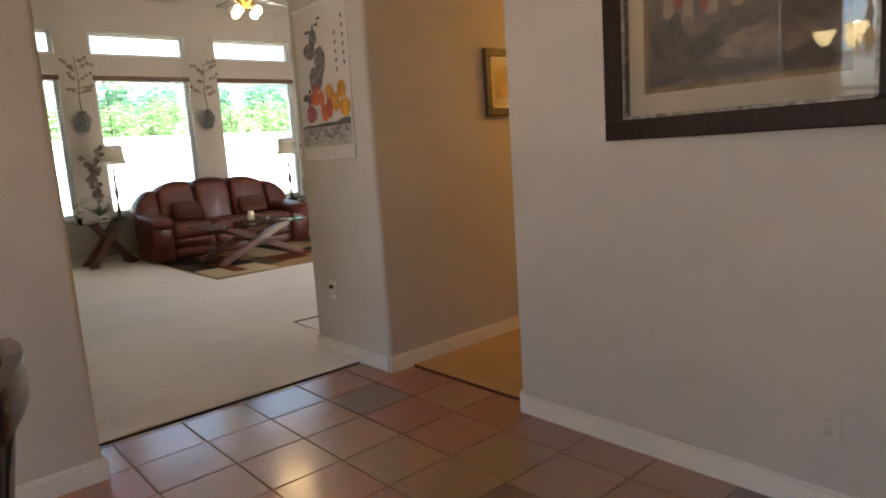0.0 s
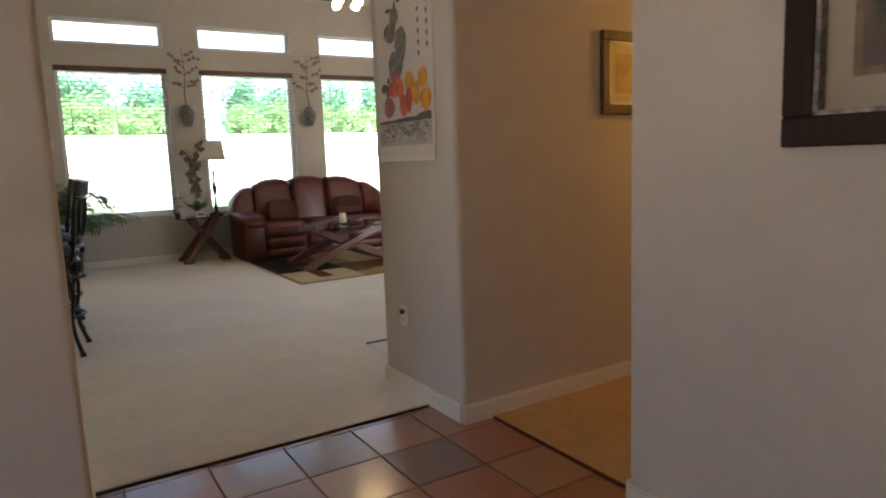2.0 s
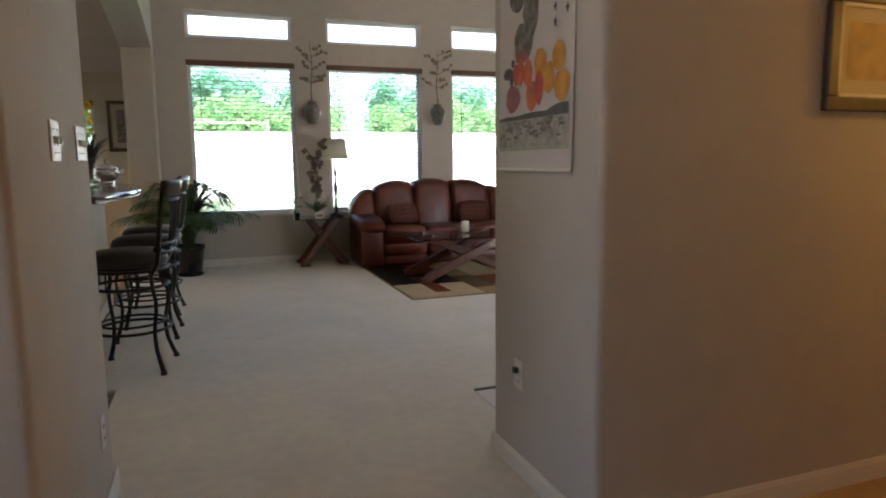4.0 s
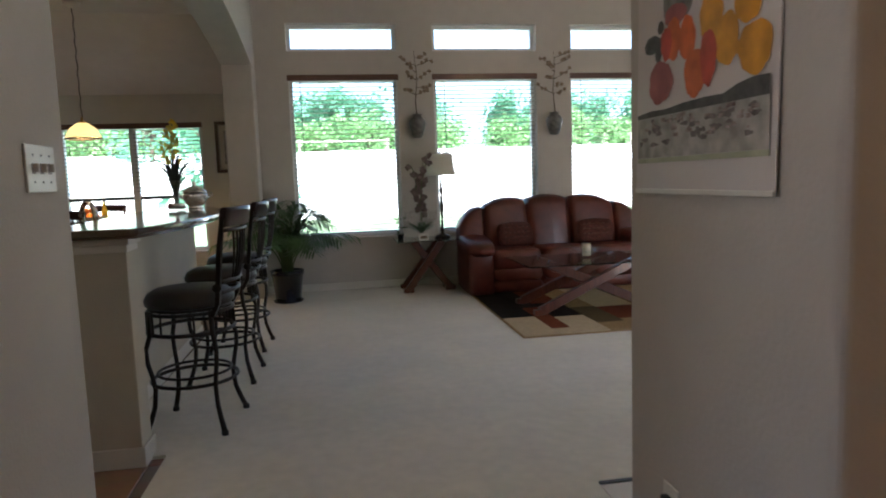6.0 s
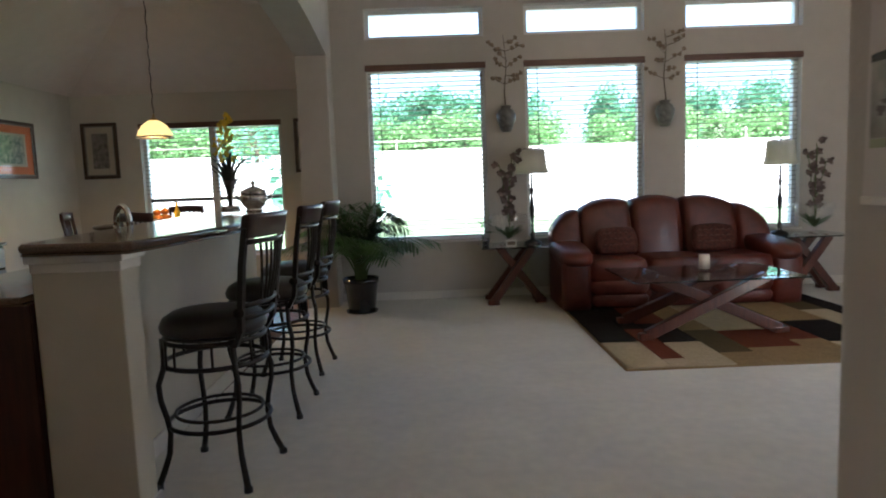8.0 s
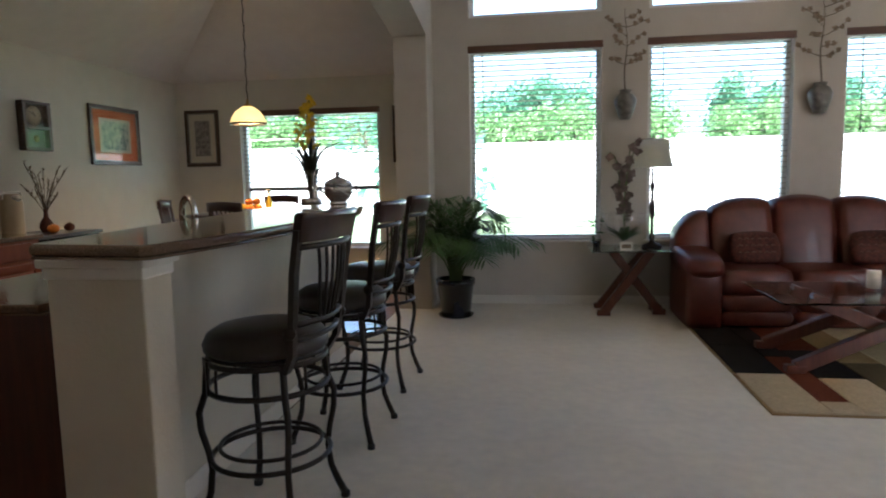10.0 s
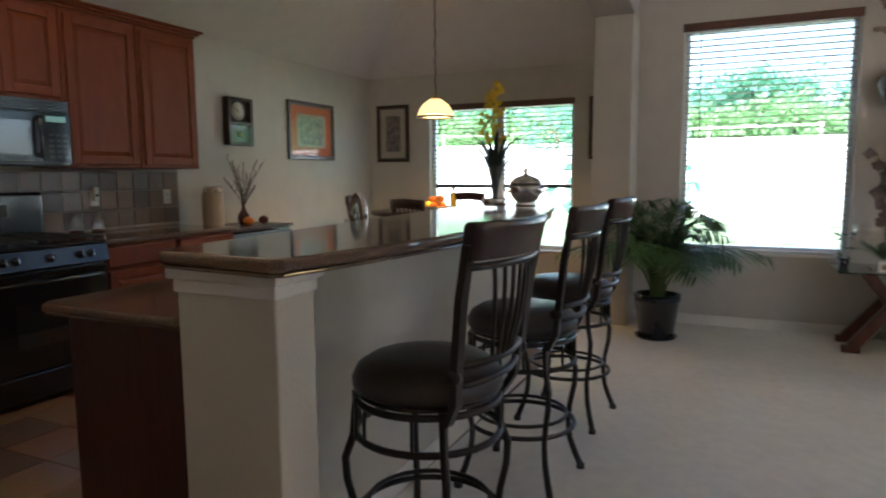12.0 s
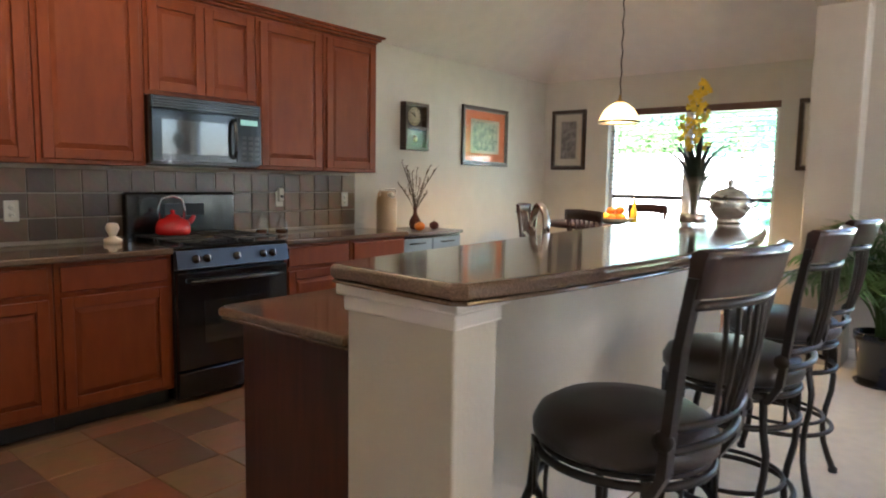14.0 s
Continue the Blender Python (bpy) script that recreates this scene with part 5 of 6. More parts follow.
def kettle(x, y, z):
    th = thing("tea_kettle", pose(x, y, z, 0, 0, 84), "red enamel tea kettle with a white wire handle", "kettle")
    part("body", lathe(B(), [(0, 0), (0.098, 0), (0.108, 0.012), (0.108, 0.05), (0.092, 0.09), (0.055, 0.108), (0.045, 0.112), (0, 0.112)], 32), M_RED, th)
    part("lid", lathe(B(), [(0.046, 0.1125), (0.04, 0.122), (0.012, 0.128), (0.012, 0.14), (0.018, 0.148), (0, 0.158)], 20), M_RED, th)
    part("spout", tube(B(), [(0.085, 0, 0.06), (0.12, 0, 0.085), (0.14, 0, 0.115)], [0.024, 0.018, 0.013], 10), M_RED, th)
    part("handle", tube(B(), [(-0.085, 0, 0.095), (-0.092, 0, 0.16), (-0.07, 0, 0.225), (0, 0, 0.245), (0.06, 0, 0.225), (0.078, 0, 0.16), (0.07, 0, 0.10)], 0.008, 8), M_STEEL, th, "pale curved handle")
    return th


M_RED = material("red_enamel", (0.55, 0.012, 0.012), 0.15, coat=0.7, spread=0.05, stain=0.03)
kettle(-1.98, 6.63, 0.961)


def bottle(x, y, z, prof, mat, name, label, cap=None):
    th = thing(name, pose(x, y, z), label, "bottle" if "bottle" in name else "jar")
    part("body", lathe(B(), prof, 18), mat, th)
    top = prof[-1][1]
    if cap:
        part("cap", lathe(B(), [(0.0, top + 0.0005), (0.019, top + 0.0005), (0.019, top + 0.03), (0, top + 0.032)], 14), cap, th)
    return th


JAR = [(0, 0), (0.042, 0), (0.045, 0.01), (0.045, 0.07), (0.03, 0.085), (0.016, 0.092), (0.016, 0.105), (0, 0.105)]
M_TAN = material("tan_enamel", (0.46, 0.36, 0.24), 0.35, spread=0.05)
M_OIL = material("amber_content", (0.10, 0.03, 0.01), 0.15, coat=0.6)
for yj, hj in ((7.29, 1.0), (7.46, 0.92)):
    jar = thing("spice_jar", pose(-1.97, yj, 0.922), "small glass jar with dark contents and a glass stopper", "jar", "jars beside the stove")
    jar.scale = (1, 1, hj)
    part("body", lathe(B(), [(0, 0), (0.044, 0), (0.047, 0.008), (0.047, 0.085), (0.036, 0.105), (0.030, 0.118), (0.034, 0.122), (0.028, 0.118), (0.034, 0.104), (0.044, 0.084), (0.044, 0.010), (0, 0.008)], 20), M_GLASS, jar)
    part("contents", lathe(B(), [(0, 0.0085), (0.043, 0.0105), (0.043, 0.036), (0, 0.038)], 18), M_OIL, jar, "dark contents")
    part("stopper", lathe(B(), [(0, 0.1225), (0.033, 0.1225), (0.030, 0.134), (0.010, 0.140), (0.018, 0.158), (0.010, 0.172), (0, 0.174)], 16), M_GLASS, jar, "glass stopper")
night = thing("night_light", pose(KX + 0.012, 7.60, 1.17, 0, 0, 90), "white plug-in night light on the backsplash", "night light")
part("plate", box(B(), -0.036, 0.036, -0.006, -0.0005, -0.058, 0.058, 0.003), M_PLASTIC, night)
part("housing", box(B(), -0.024, 0.024, -0.035, -0.0065, -0.02, 0.085, 0.010, 3), M_PLASTIC, night)
part("lens", lathe(B(), [(0, 0.0), (0.012, 0.0), (0.012, 0.005), (0, 0.007)], 12), M_SOCKET, night, "dark round sensor", pose(0, -0.0355, 0.02, 90, 0, 0))
bottle(-2.02, 6.27, 0.922, [(0, 0), (0.05, 0), (0.05, 0.025), (0.02, 0.04), (0.02, 0.05), (0.04, 0.09), (0.03, 0.12), (0, 0.125)], M_WAX, "small_figurine_jar", "small cream and brown trinket jar")

thermos = thing("air_pot", pose(-1.97, 8.56, 0.891), "cream air pot with a spout and carry handle", "thermos")
part("body", lathe(B(), [(0, 0), (0.085, 0), (0.088, 0.01), (0.088, 0.27), (0.08, 0.29), (0.075, 0.33), (0.05, 0.345), (0, 0.346)], 28), M_TAN, thermos)
part("spout", tube(B(), [(0.05, -0.03, 0.315), (0.11, -0.05, 0.318), (0.125, -0.055, 0.295)], 0.02, 8), M_PLASTIC, thermos)
part("handle", tube(B(), [(0, 0.085, 0.30), (0, 0.12, 0.33), (0, 0.10, 0.36), (0, -0.08, 0.36), (0, -0.085, 0.30)], 0.008, 6), M_PLASTIC, thermos)

twigs = thing("twig_vase", pose(-1.97, 8.93, 0.891), "dark bud vase with dry flowering twigs", "vase")
part("vase", lathe(B(), [(0, 0), (0.04, 0), (0.055, 0.04), (0.05, 0.08), (0.02, 0.13), (0.015, 0.18), (0.022, 0.20), (0.012, 0.19), (0, 0.15)], 18), M_PILLOW, twigs)
random.seed(17)
for k in range(16):
    a = 2.399 * k
    r, h = random.uniform(0.08, 0.24), random.uniform(0.30, 0.62)
    p = [Vector((r * math.cos(a) * (t ** 1.6), r * math.sin(a) * (t ** 1.6), 0.12 + (h - 0.12) * t)) for t in (0, 0.3, 0.6, 1.0)]
    tw = part("twig", tube(B(), p, 0.003, 5), M_BARK, twigs)
    bm = B()
    for j in range(9):
        c = p[2].lerp(p[3], j / 8)
        leaf(bm, c, c + Vector((random.uniform(-1, 1), random.uniform(-1, 1), random.uniform(0, 1))) * 0.035, 0.007, n=3)
    part("buds", bm, M_DRIED, tw)
M_ORANGE = material("orange_rind", (0.72, 0.22, 0.02), 0.5, spread=0.15, scale=30, bump=0.3, bump_scale=120)


def pumpkin(x, y, z, r, name, label, mat):
    th = thing(name, pose(x, y, z), label, "fruit" if "orange" in name else "gourd")
    bm = lathe(B(), [(r * math.sin(math.pi * k / 12), r * 0.86 * (1 - math.cos(math.pi * k / 12))) for k in range(13)], 24)
    for v in bm.verts:
        a = math.atan2(v.co.y, v.co.x)
        s = 1 + (0.06 * abs(math.cos(4 * a)) if "orange" not in name else 0)
        v.co.x *= s
        v.co.y *= s
    part("flesh", bm, mat, th)
    part("stalk", tube(B(), [(0, 0, r * 1.68), (0.004, 0, r * 1.86)], 0.006, 6), M_STEM, th)
    return th


pumpkin(-1.80, 8.80, 0.891, 0.045, "small_pumpkin", "small orange pumpkin beside the bud vase", M_ORANGE)
pumpkin(-1.82, 9.02, 0.891, 0.042, "small_gourd", "small dark red gourd beside the bud vase", M_PILLOW)


# ---- framed things on the walls ----
def framed(name, m, w, h, border, frame_mat, mat_col, art, label, depth=0.03, glass=True):
    """A framed picture in the local xz plane, facing -y, its middle at the origin."""
    th = thing(name, m, label, "picture")
    bm = B()
    W, H_ = w / 2, h / 2
    for a, b, c, d in ((-W, W, -H_, -H_ + border), (-W, W, H_ - border, H_), (-W, -W + border, -H_ + border, H_ - border), (W - border, W, -H_ + border, H_ - border)):
        box(bm, a, b, -depth, -0.001, c, d, 0.006, 2)
    part("frame", bm, frame_mat, th)
    bm = B()
    g, t = border * 0.25, 0.012
    for a, b, c, d in ((-W + border, W - border, -H_ + border, -H_ + border + t), (-W + border, W - border, H_ - border - t, H_ - border), (-W + border, -W + border + t, -H_ + border, H_ - border), (W - border - t, W - border, -H_ + border, H_ - border)):
        box(bm, a, b, -depth * 0.8, -0.002, c, d)
    part("inner_lip", bm, M_TRIM if glass == "light" else M_LIP, th)
    part("mount", box(B(), -W + border, W - border, -0.010, -0.004, -H_ + border, H_ - border), mat_col, th)
    for k, (x0, x1, z0, z1, mt) in enumerate(art):
        part("print", box(B(), x0, x1, -0.0115 - 0.0008 * k, -0.0105 - 0.0008 * k, z0, z1), mt, th)
    if glass:
        g = part("glazing", box(B(), -W + border, W - border, -0.0235, -0.021, -H_ + border, H_ - border), M_PICGLASS, th)
        g.visible_shadow = False
    return th


def gloss_pane(name):
    m = pane_glass(name)
    nt = m.node_tree
    mx = next(n for n in nt.nodes if n.type == "MIX_SHADER")
    mx.inputs[0].default_value = 0.04
    return m


M_LIP = material("dull_silver_lip", (0.22, 0.20, 0.18), 0.5, metal=0.3, spread=0.6, scale=40)
M_PICGLASS = gloss_pane("picture_glass")
M_MAT_CREAM = material("cream_mount", (0.55, 0.49, 0.39), 0.8, spread=0.04)
M_MAT_ORANGE = material("orange_mount", (0.62, 0.17, 0.06), 0.8, spread=0.06)
M_ART_TEAL = material("teal_print", (0.22, 0.36, 0.33), 0.7, spread=0.5, scale=18, colour2=(0.55, 0.55, 0.45))
M_ART_GREY = material("grey_sketch", (0.16, 0.14, 0.13), 0.7, spread=0.5, scale=22, colour2=(0.34, 0.30, 0.28))
M_ART_GARDEN = material("misty_garden_print", (0.075, 0.058, 0.045), 0.7, spread=0.45, scale=9, colour2=(0.13, 0.10, 0.08))
M_ART_GOLD = material("golden_print", (0.45, 0.30, 0.10), 0.7, spread=0.25, scale=14)
M_GILT = material("worn_gilt", (0.15, 0.10, 0.045), 0.5, metal=0.4, spread=0.4, scale=30)

framed("framed_picture", pose(KX, 10.295, 1.81, 0, 0, 90), 0.83, 0.62, 0.035, M_FRAME, M_MAT_ORANGE, [(-0.26, 0.26, -0.18, 0.18, M_MAT_CREAM), (-0.22, 0.22, -0.15, 0.15, M_ART_TEAL)], "framed print with an orange mount on the kitchen wall")
framed("framed_picture", pose(-1.86, NY, 1.84, 0, 0, 0), 0.45, 0.70, 0.04, M_FRAME, M_MAT_CREAM, [(-0.10, 0.10, -0.22, 0.22, M_ART_GREY)], "tall framed grey sketch on the nook wall")
framed("framed_picture", pose(0.80, NY, 1.825, 0, 0, 0), 0.42, 0.68, 0.04, M_FRAME, M_MAT_CREAM, [(-0.10, 0.10, -0.22, 0.22, M_ART_GREY)], "tall framed sketch beside the nook window")
framed("hall_picture", pose(4.05, hall_wall_y, 1.66, 0, 0, 0), 0.44, 0.42, 0.05, M_FRAME, M_MAT_CREAM, [(-0.115, 0.115, -0.10, 0.10, M_ART_GOLD)], "small dark-framed golden print in the hall", glass="light")

# large landscape in the foyer
M_BIG_FRAME = wood("broad_dark_frame", (0.016, 0.009, 0.007), (0.03, 0.015, 0.011), 0.5, 0.0)
M_BIG_FRAME.node_tree.nodes["Principled BSDF"].inputs["Specular IOR Level"].default_value = 0.2
M_MAT_BUFF = material("buff_mount", (0.36, 0.31, 0.23), 0.85, spread=0.04)
big = framed("landscape_picture", pose(3.005, 1.372, 1.91, 0, 0, -90), 0.97, 1.32, 0.075, M_BIG_FRAME, M_MAT_BUFF, [(-0.335, 0.335, -0.50, 0.50, M_GILT), (-0.316, 0.316, -0.481, 0.481, M_ART_GARDEN)], "large framed painting of columns above a garden path", depth=0.05)
random.seed(9)
M_COL = material("painted_columns", (0.19, 0.145, 0.115), 0.7, spread=0.45, scale=22)
M_BUSH = material("painted_bushes", (0.028, 0.028, 0.024), 0.7, spread=0.6, scale=26, colour2=(0.075, 0.066, 0.05))
M_PATH = material("painted_path", (0.16, 0.115, 0.085), 0.7, spread=0.45, scale=20)
M_ROSE = material("painted_rose", (0.16, 0.035, 0.03), 0.7, spread=0.3, scale=14)
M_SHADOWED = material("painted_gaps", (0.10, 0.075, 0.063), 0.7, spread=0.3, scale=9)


def blob(bm, cx, cz, rx, rz, y, n=40, wob=0.10):
    """A soft-edged painted patch with a wandering outline."""
    p, q = random.uniform(0, 6), random.uniform(0, 6)
    vs = []
    for k in range(n):
        a = 2 * math.pi * k / n
        g = 1 + wob * math.sin(3 * a + p) + wob * 0.7 * math.sin(7 * a + q) + random.uniform(-0.03, 0.03)
        vs.append(bm.verts.new((cx + rx * g * math.cos(a), y, cz + rz * g * math.sin(a))))
    bm.faces.new(vs)


bm = B()
for k, x in enumerate((-0.265, -0.20, -0.125, -0.04, 0.05, 0.14, 0.215, 0.275)):
    w = 0.012 + 0.005 * (k % 3)
    box(bm, x - w, x + w, -0.0142, -0.0134, -0.29 + 0.035 * math.sin(9 * x), 0.42)
tagged(part("painted_shadow", bm, M_SHADOWED, big), kind="stuff")
bm = B()
for k, x in enumerate((-0.235, -0.165, -0.08, 0.005, 0.095, 0.178, 0.25)):
    box(bm, x - 0.02, x + 0.02, -0.0152, -0.0144, -0.28 + 0.03 * math.sin(7 * x + 1), 0.44)
tagged(part("painted_colonnade", bm, M_COL, big), kind="stuff")
bm = B()
blob(bm, 0.09, -0.375, 0.16, 0.05, -0.0156)
part("painted_path", bm, M_PATH, big)
bm = B()
for k, (x, z, rx, rz) in enumerate(((-0.24, -0.33, 0.06, 0.09), (-0.18, -0.38, 0.06, 0.06), (-0.10, -0.36, 0.05, 0.045), (-0.03, -0.31, 0.06, 0.026), (0.05, -0.305, 0.05, 0.02), (0.24, -0.31, 0.06, 0.03), (-0.15, -0.445, 0.13, 0.022), (0.03, -0.45, 0.12, 0.018), (0.22, -0.435, 0.07, 0.026))):
    blob(bm, x, z, rx, rz, -0.0160 - 0.00004 * k, wob=0.16)
part("painted_foliage", bm, M_BUSH, big)
bm = B()
blob(bm, -0.20, -0.17, 0.028, 0.055, -0.0166)
blob(bm, -0.105, -0.20, 0.018, 0.05, -0.01664)
part("painted_bloom", bm, M_ROSE, big)

# wall clock
clock = thing("wall_clock", pose(KX, 9.125, 1.83, 0, 0, 90), "dark wooden pendulum wall clock with a glass door", "clock")
bm = B()
for a, b, c, d in ((-0.165, 0.165, -0.22, -0.19), (-0.165, 0.165, 0.19, 0.22), (-0.165, -0.125, -0.19, 0.19), (0.125, 0.165, -0.19, 0.19), (-0.125, 0.125, -0.03, 0.0)):
    box(bm, a, b, -0.075, -0.001, c, d, 0.006)
part("case", bm, M_FRAME, clock)
part("back_board", box(B(), -0.125, 0.125, -0.02, -0.002, -0.19, 0.19), M_ESPRESSO, clock)
dial = part("dial", lathe(B(), [(0, 0.0), (0.085, 0.0), (0.085, 0.006), (0, 0.007)], 28), M_MAT_CREAM, clock, "cream round dial", pose(0, -0.030, 0.095, 90, 0, 0))
for k in range(12):
    a = math.pi * k / 6
    part("hour_mark", box(B(), -0.003, 0.003, 0.062, 0.078, 0.0075, 0.0085), M_SOCKET, dial, "", pose(0, 0, 0, 0, 0, math.degrees(a)))
part("hour_hand", box(B(), -0.004, 0.004, -0.01, 0.045, 0.009, 0.0105), M_SOCKET, dial, "", pose(0, 0, 0, 0, 0, 20))
part("minute_hand", box(B(), -0.003, 0.003, -0.012, 0.065, 0.011, 0.0125), M_SOCKET, dial, "", pose(0, 0, 0, 0, 0, 60))
part("pendulum", lathe(B(), [(0, 0), (0.03, 0.0), (0.03, 0.005), (0, 0.007)], 20), M_BRASS, clock, "brass pendulum", pose(0.01, -0.035, -0.11, 90, 0, 0))
g = part("glass_door", box(B(), -0.125, 0.125, -0.068, -0.065, -0.19, 0.19), M_PICGLASS, clock)
g.visible_shadow = False

# ---- calendar ----
cal = thing("wall_calendar", pose(COLX, 3.79, 1.695, 0, 0, -90), "long wall calendar with ink-painted fruit above a field photograph", "calendar")
W, H_ = 0.285, 0.44
M_PAPER = material("calendar_paper", (0.66, 0.60, 0.57), 0.55, spread=0.02, stain=0.05)
M_INK = material("grey_ink_wash", (0.12, 0.11, 0.10), 0.7, spread=0.5, scale=26, colour2=(0.30, 0.27, 0.24))
M_FRUIT = [material("ink_" + n, c, 0.6, spread=0.3, scale=16) for n, c in (("orange", (0.60, 0.13, 0.03)), ("amber", (0.62, 0.28, 0.02)), ("rose", (0.36, 0.10, 0.09)), ("red", (0.50, 0.07, 0.035)))]
M_FIELD = material("field_photo", (0.36, 0.34, 0.29), 0.6, spread=0.3, scale=22, colour2=(0.54, 0.49, 0.45))
M_VERGE = material("green_verge_photo", (0.42, 0.43, 0.29), 0.6, spread=0.15, scale=20)
M_ROOF = material("grey_houses_photo", (0.17, 0.14, 0.13), 0.6, spread=0.5, scale=40)
M_BRICKPHOTO = material("rosy_houses_photo", (0.30, 0.17, 0.14), 0.6, spread=0.6, scale=60, colour2=(0.48, 0.40, 0.36))
M_RIDGE = material("tree_ridge_photo", (0.085, 0.08, 0.07), 0.6, spread=0.4, scale=40)
bm = B()
n = 14
fr, bk = [], []
for k in range(n + 1):
    z = -H_ + 2 * H_ * k / n
    y = -0.004 - 0.010 * (1 - k / n) ** 2
    fr.append((bm.verts.new((-W, y, z)), bm.verts.new((W, y, z))))
    bk.append((bm.verts.new((-W, y + 0.003, z)), bm.verts.new((W, y + 0.003, z))))
for a, b, c, d in zip(fr, fr[1:], bk, bk[1:]):
    bm.faces.new((a[0], a[1], b[1], b[0]))
    bm.faces.new((c[0], d[0], d[1], c[1]))
    bm.faces.new((a[0], b[0], d[0], c[0]))
    bm.faces.new((a[1], c[1], d[1], b[1]))
bm.faces.new((fr[0][0], bk[0][0], bk[0][1], fr[0][1]))
bm.faces.new((fr[-1][0], fr[-1][1], bk[-1][1], bk[-1][0]))
part("sheet", bm, M_PAPER, cal, "pale calendar sheet")
part("top_bar", box(B(), -W - 0.004, W + 0.004, -0.010, -0.001, H_, H_ + 0.018, 0.002, 1), M_TRIM, cal)
part("bottom_bar", box(B(), -W, W, -0.018, -0.010, -H_ - 0.006, -H_ + 0.006, 0.002, 1), M_TRIM, cal, "thin white bottom edge")
part("hanger", tube(B(), [(-0.1, -0.004, H_ + 0.018), (0, -0.004, H_ + 0.06), (0.1, -0.004, H_ + 0.018)], 0.0015, 4), M_SOCKET, cal)
random.seed(4)


def sheet_y(z):
    return -0.004 - 0.010 * ((H_ - z) / (2 * H_)) ** 2


LAYER = iter(range(1, 100))


def ink(name, shapes, mat):
    for i, (x, z, rx, rz) in enumerate(shapes):
        y = sheet_y(z - rz) - 0.0003 - 0.00012 * next(LAYER)
        bm = B()
        blob(bm, x, z, rx, rz, y, 36, 0.045)
        part(name, bm, mat, cal)


ink("ink_gourd", [(-0.08, 0.03, 0.075, 0.075), (-0.02, 0.13, 0.06, 0.085), (-0.13, 0.20, 0.065, 0.05), (-0.08, 0.27, 0.045, 0.05)], M_INK)
ink("ink_stem", [(-0.03, 0.34, 0.02, 0.010), (0.0, 0.37, 0.022, 0.008), (-0.14, 0.31, 0.03, 0.010), (-0.07, 0.32, 0.010, 0.03)], M_RIDGE)
ink("ink_leaf", [(-0.20, -0.07, 0.045, 0.022), (-0.17, -0.095, 0.018, 0.026), (-0.16, -0.035, 0.016, 0.016)], M_RIDGE)
for nm, k, shapes in (("ink_apricot", 0, [(-0.10, -0.075, 0.036, 0.05), (-0.035, -0.085, 0.036, 0.05), (0.0, -0.17, 0.045, 0.055)]), ("ink_loquat", 1, [(0.06, -0.06, 0.045, 0.05), (0.12, -0.12, 0.045, 0.055), (0.19, -0.055, 0.045, 0.05), (0.215, -0.155, 0.055, 0.052)]), ("ink_peach", 2, [(-0.155, -0.17, 0.06, 0.052), (-0.09, -0.02, 0.05, 0.025)]), ("ink_plum", 3, [(-0.13, -0.08, 0.026, 0.04), (0.055, -0.145, 0.032, 0.06)])):
    ink(nm, shapes, M_FRUIT[k])
bm = B()
zc = [(-0.27, -0.242), (-0.2, -0.236), (-0.12, -0.238), (-0.04, -0.232), (0.05, -0.23), (0.12, -0.232), (0.17, -0.218), (0.22, -0.212), (0.27, -0.214)]
lo = [bm.verts.new((x, -0.0165, -0.252)) for x, z in zc]
hi = [bm.verts.new((x, -0.0165, z)) for x, z in zc]
for k in range(len(zc) - 1):
    bm.faces.new((lo[k], lo[k + 1], hi[k + 1], hi[k]))
part("photo_ridge", bm, M_RIDGE, cal)
part("photo_field", box(B(), -0.27, 0.27, -0.0162, -0.0152, -0.355, -0.25), M_FIELD, cal)
bm = B()
for k in range(30):
    x, z = random.uniform(-0.26, 0.21), random.uniform(-0.325, -0.262)
    w = random.uniform(0.015, 0.05)
    blob(bm, x + w / 2, z, w / 2, random.uniform(0.004, 0.008), -0.0164 - 0.00004 * k, 14, 0.2)
tagged(part("photo_detail", bm, M_ROOF, cal), kind="stuff")
bm = B()
for k in range(34):
    x, z = random.uniform(-0.25, 0.22), random.uniform(-0.318, -0.262)
    w, h = random.uniform(0.008, 0.026), random.uniform(0.005, 0.011)
    box(bm, x, x + w, -0.0180, -0.0168 - 0.00002 * k, z, z + h)
tagged(part("photo_village", bm, M_BRICKPHOTO, cal), kind="stuff")
part("photo_verge", box(B(), -0.27, 0.27, -0.0162, -0.0152, -0.368, -0.3555), M_VERGE, cal)
bm = B()
for k, x in enumerate((0.25, 0.17)):
    for j in range(6 - k):
        z = 0.34 - 0.05 * j - 0.08 * k
        box(bm, x - 0.010, x + 0.010, -0.0145, -0.0138, z - 0.004, z + 0.004)
        box(bm, x - 0.004, x + 0.004, -0.0145, -0.0138, z - 0.016, z + 0.012)
tagged(part("brush_writing", bm, M_RIDGE, cal, "columns of unreadable brush marks"), kind="stuff")


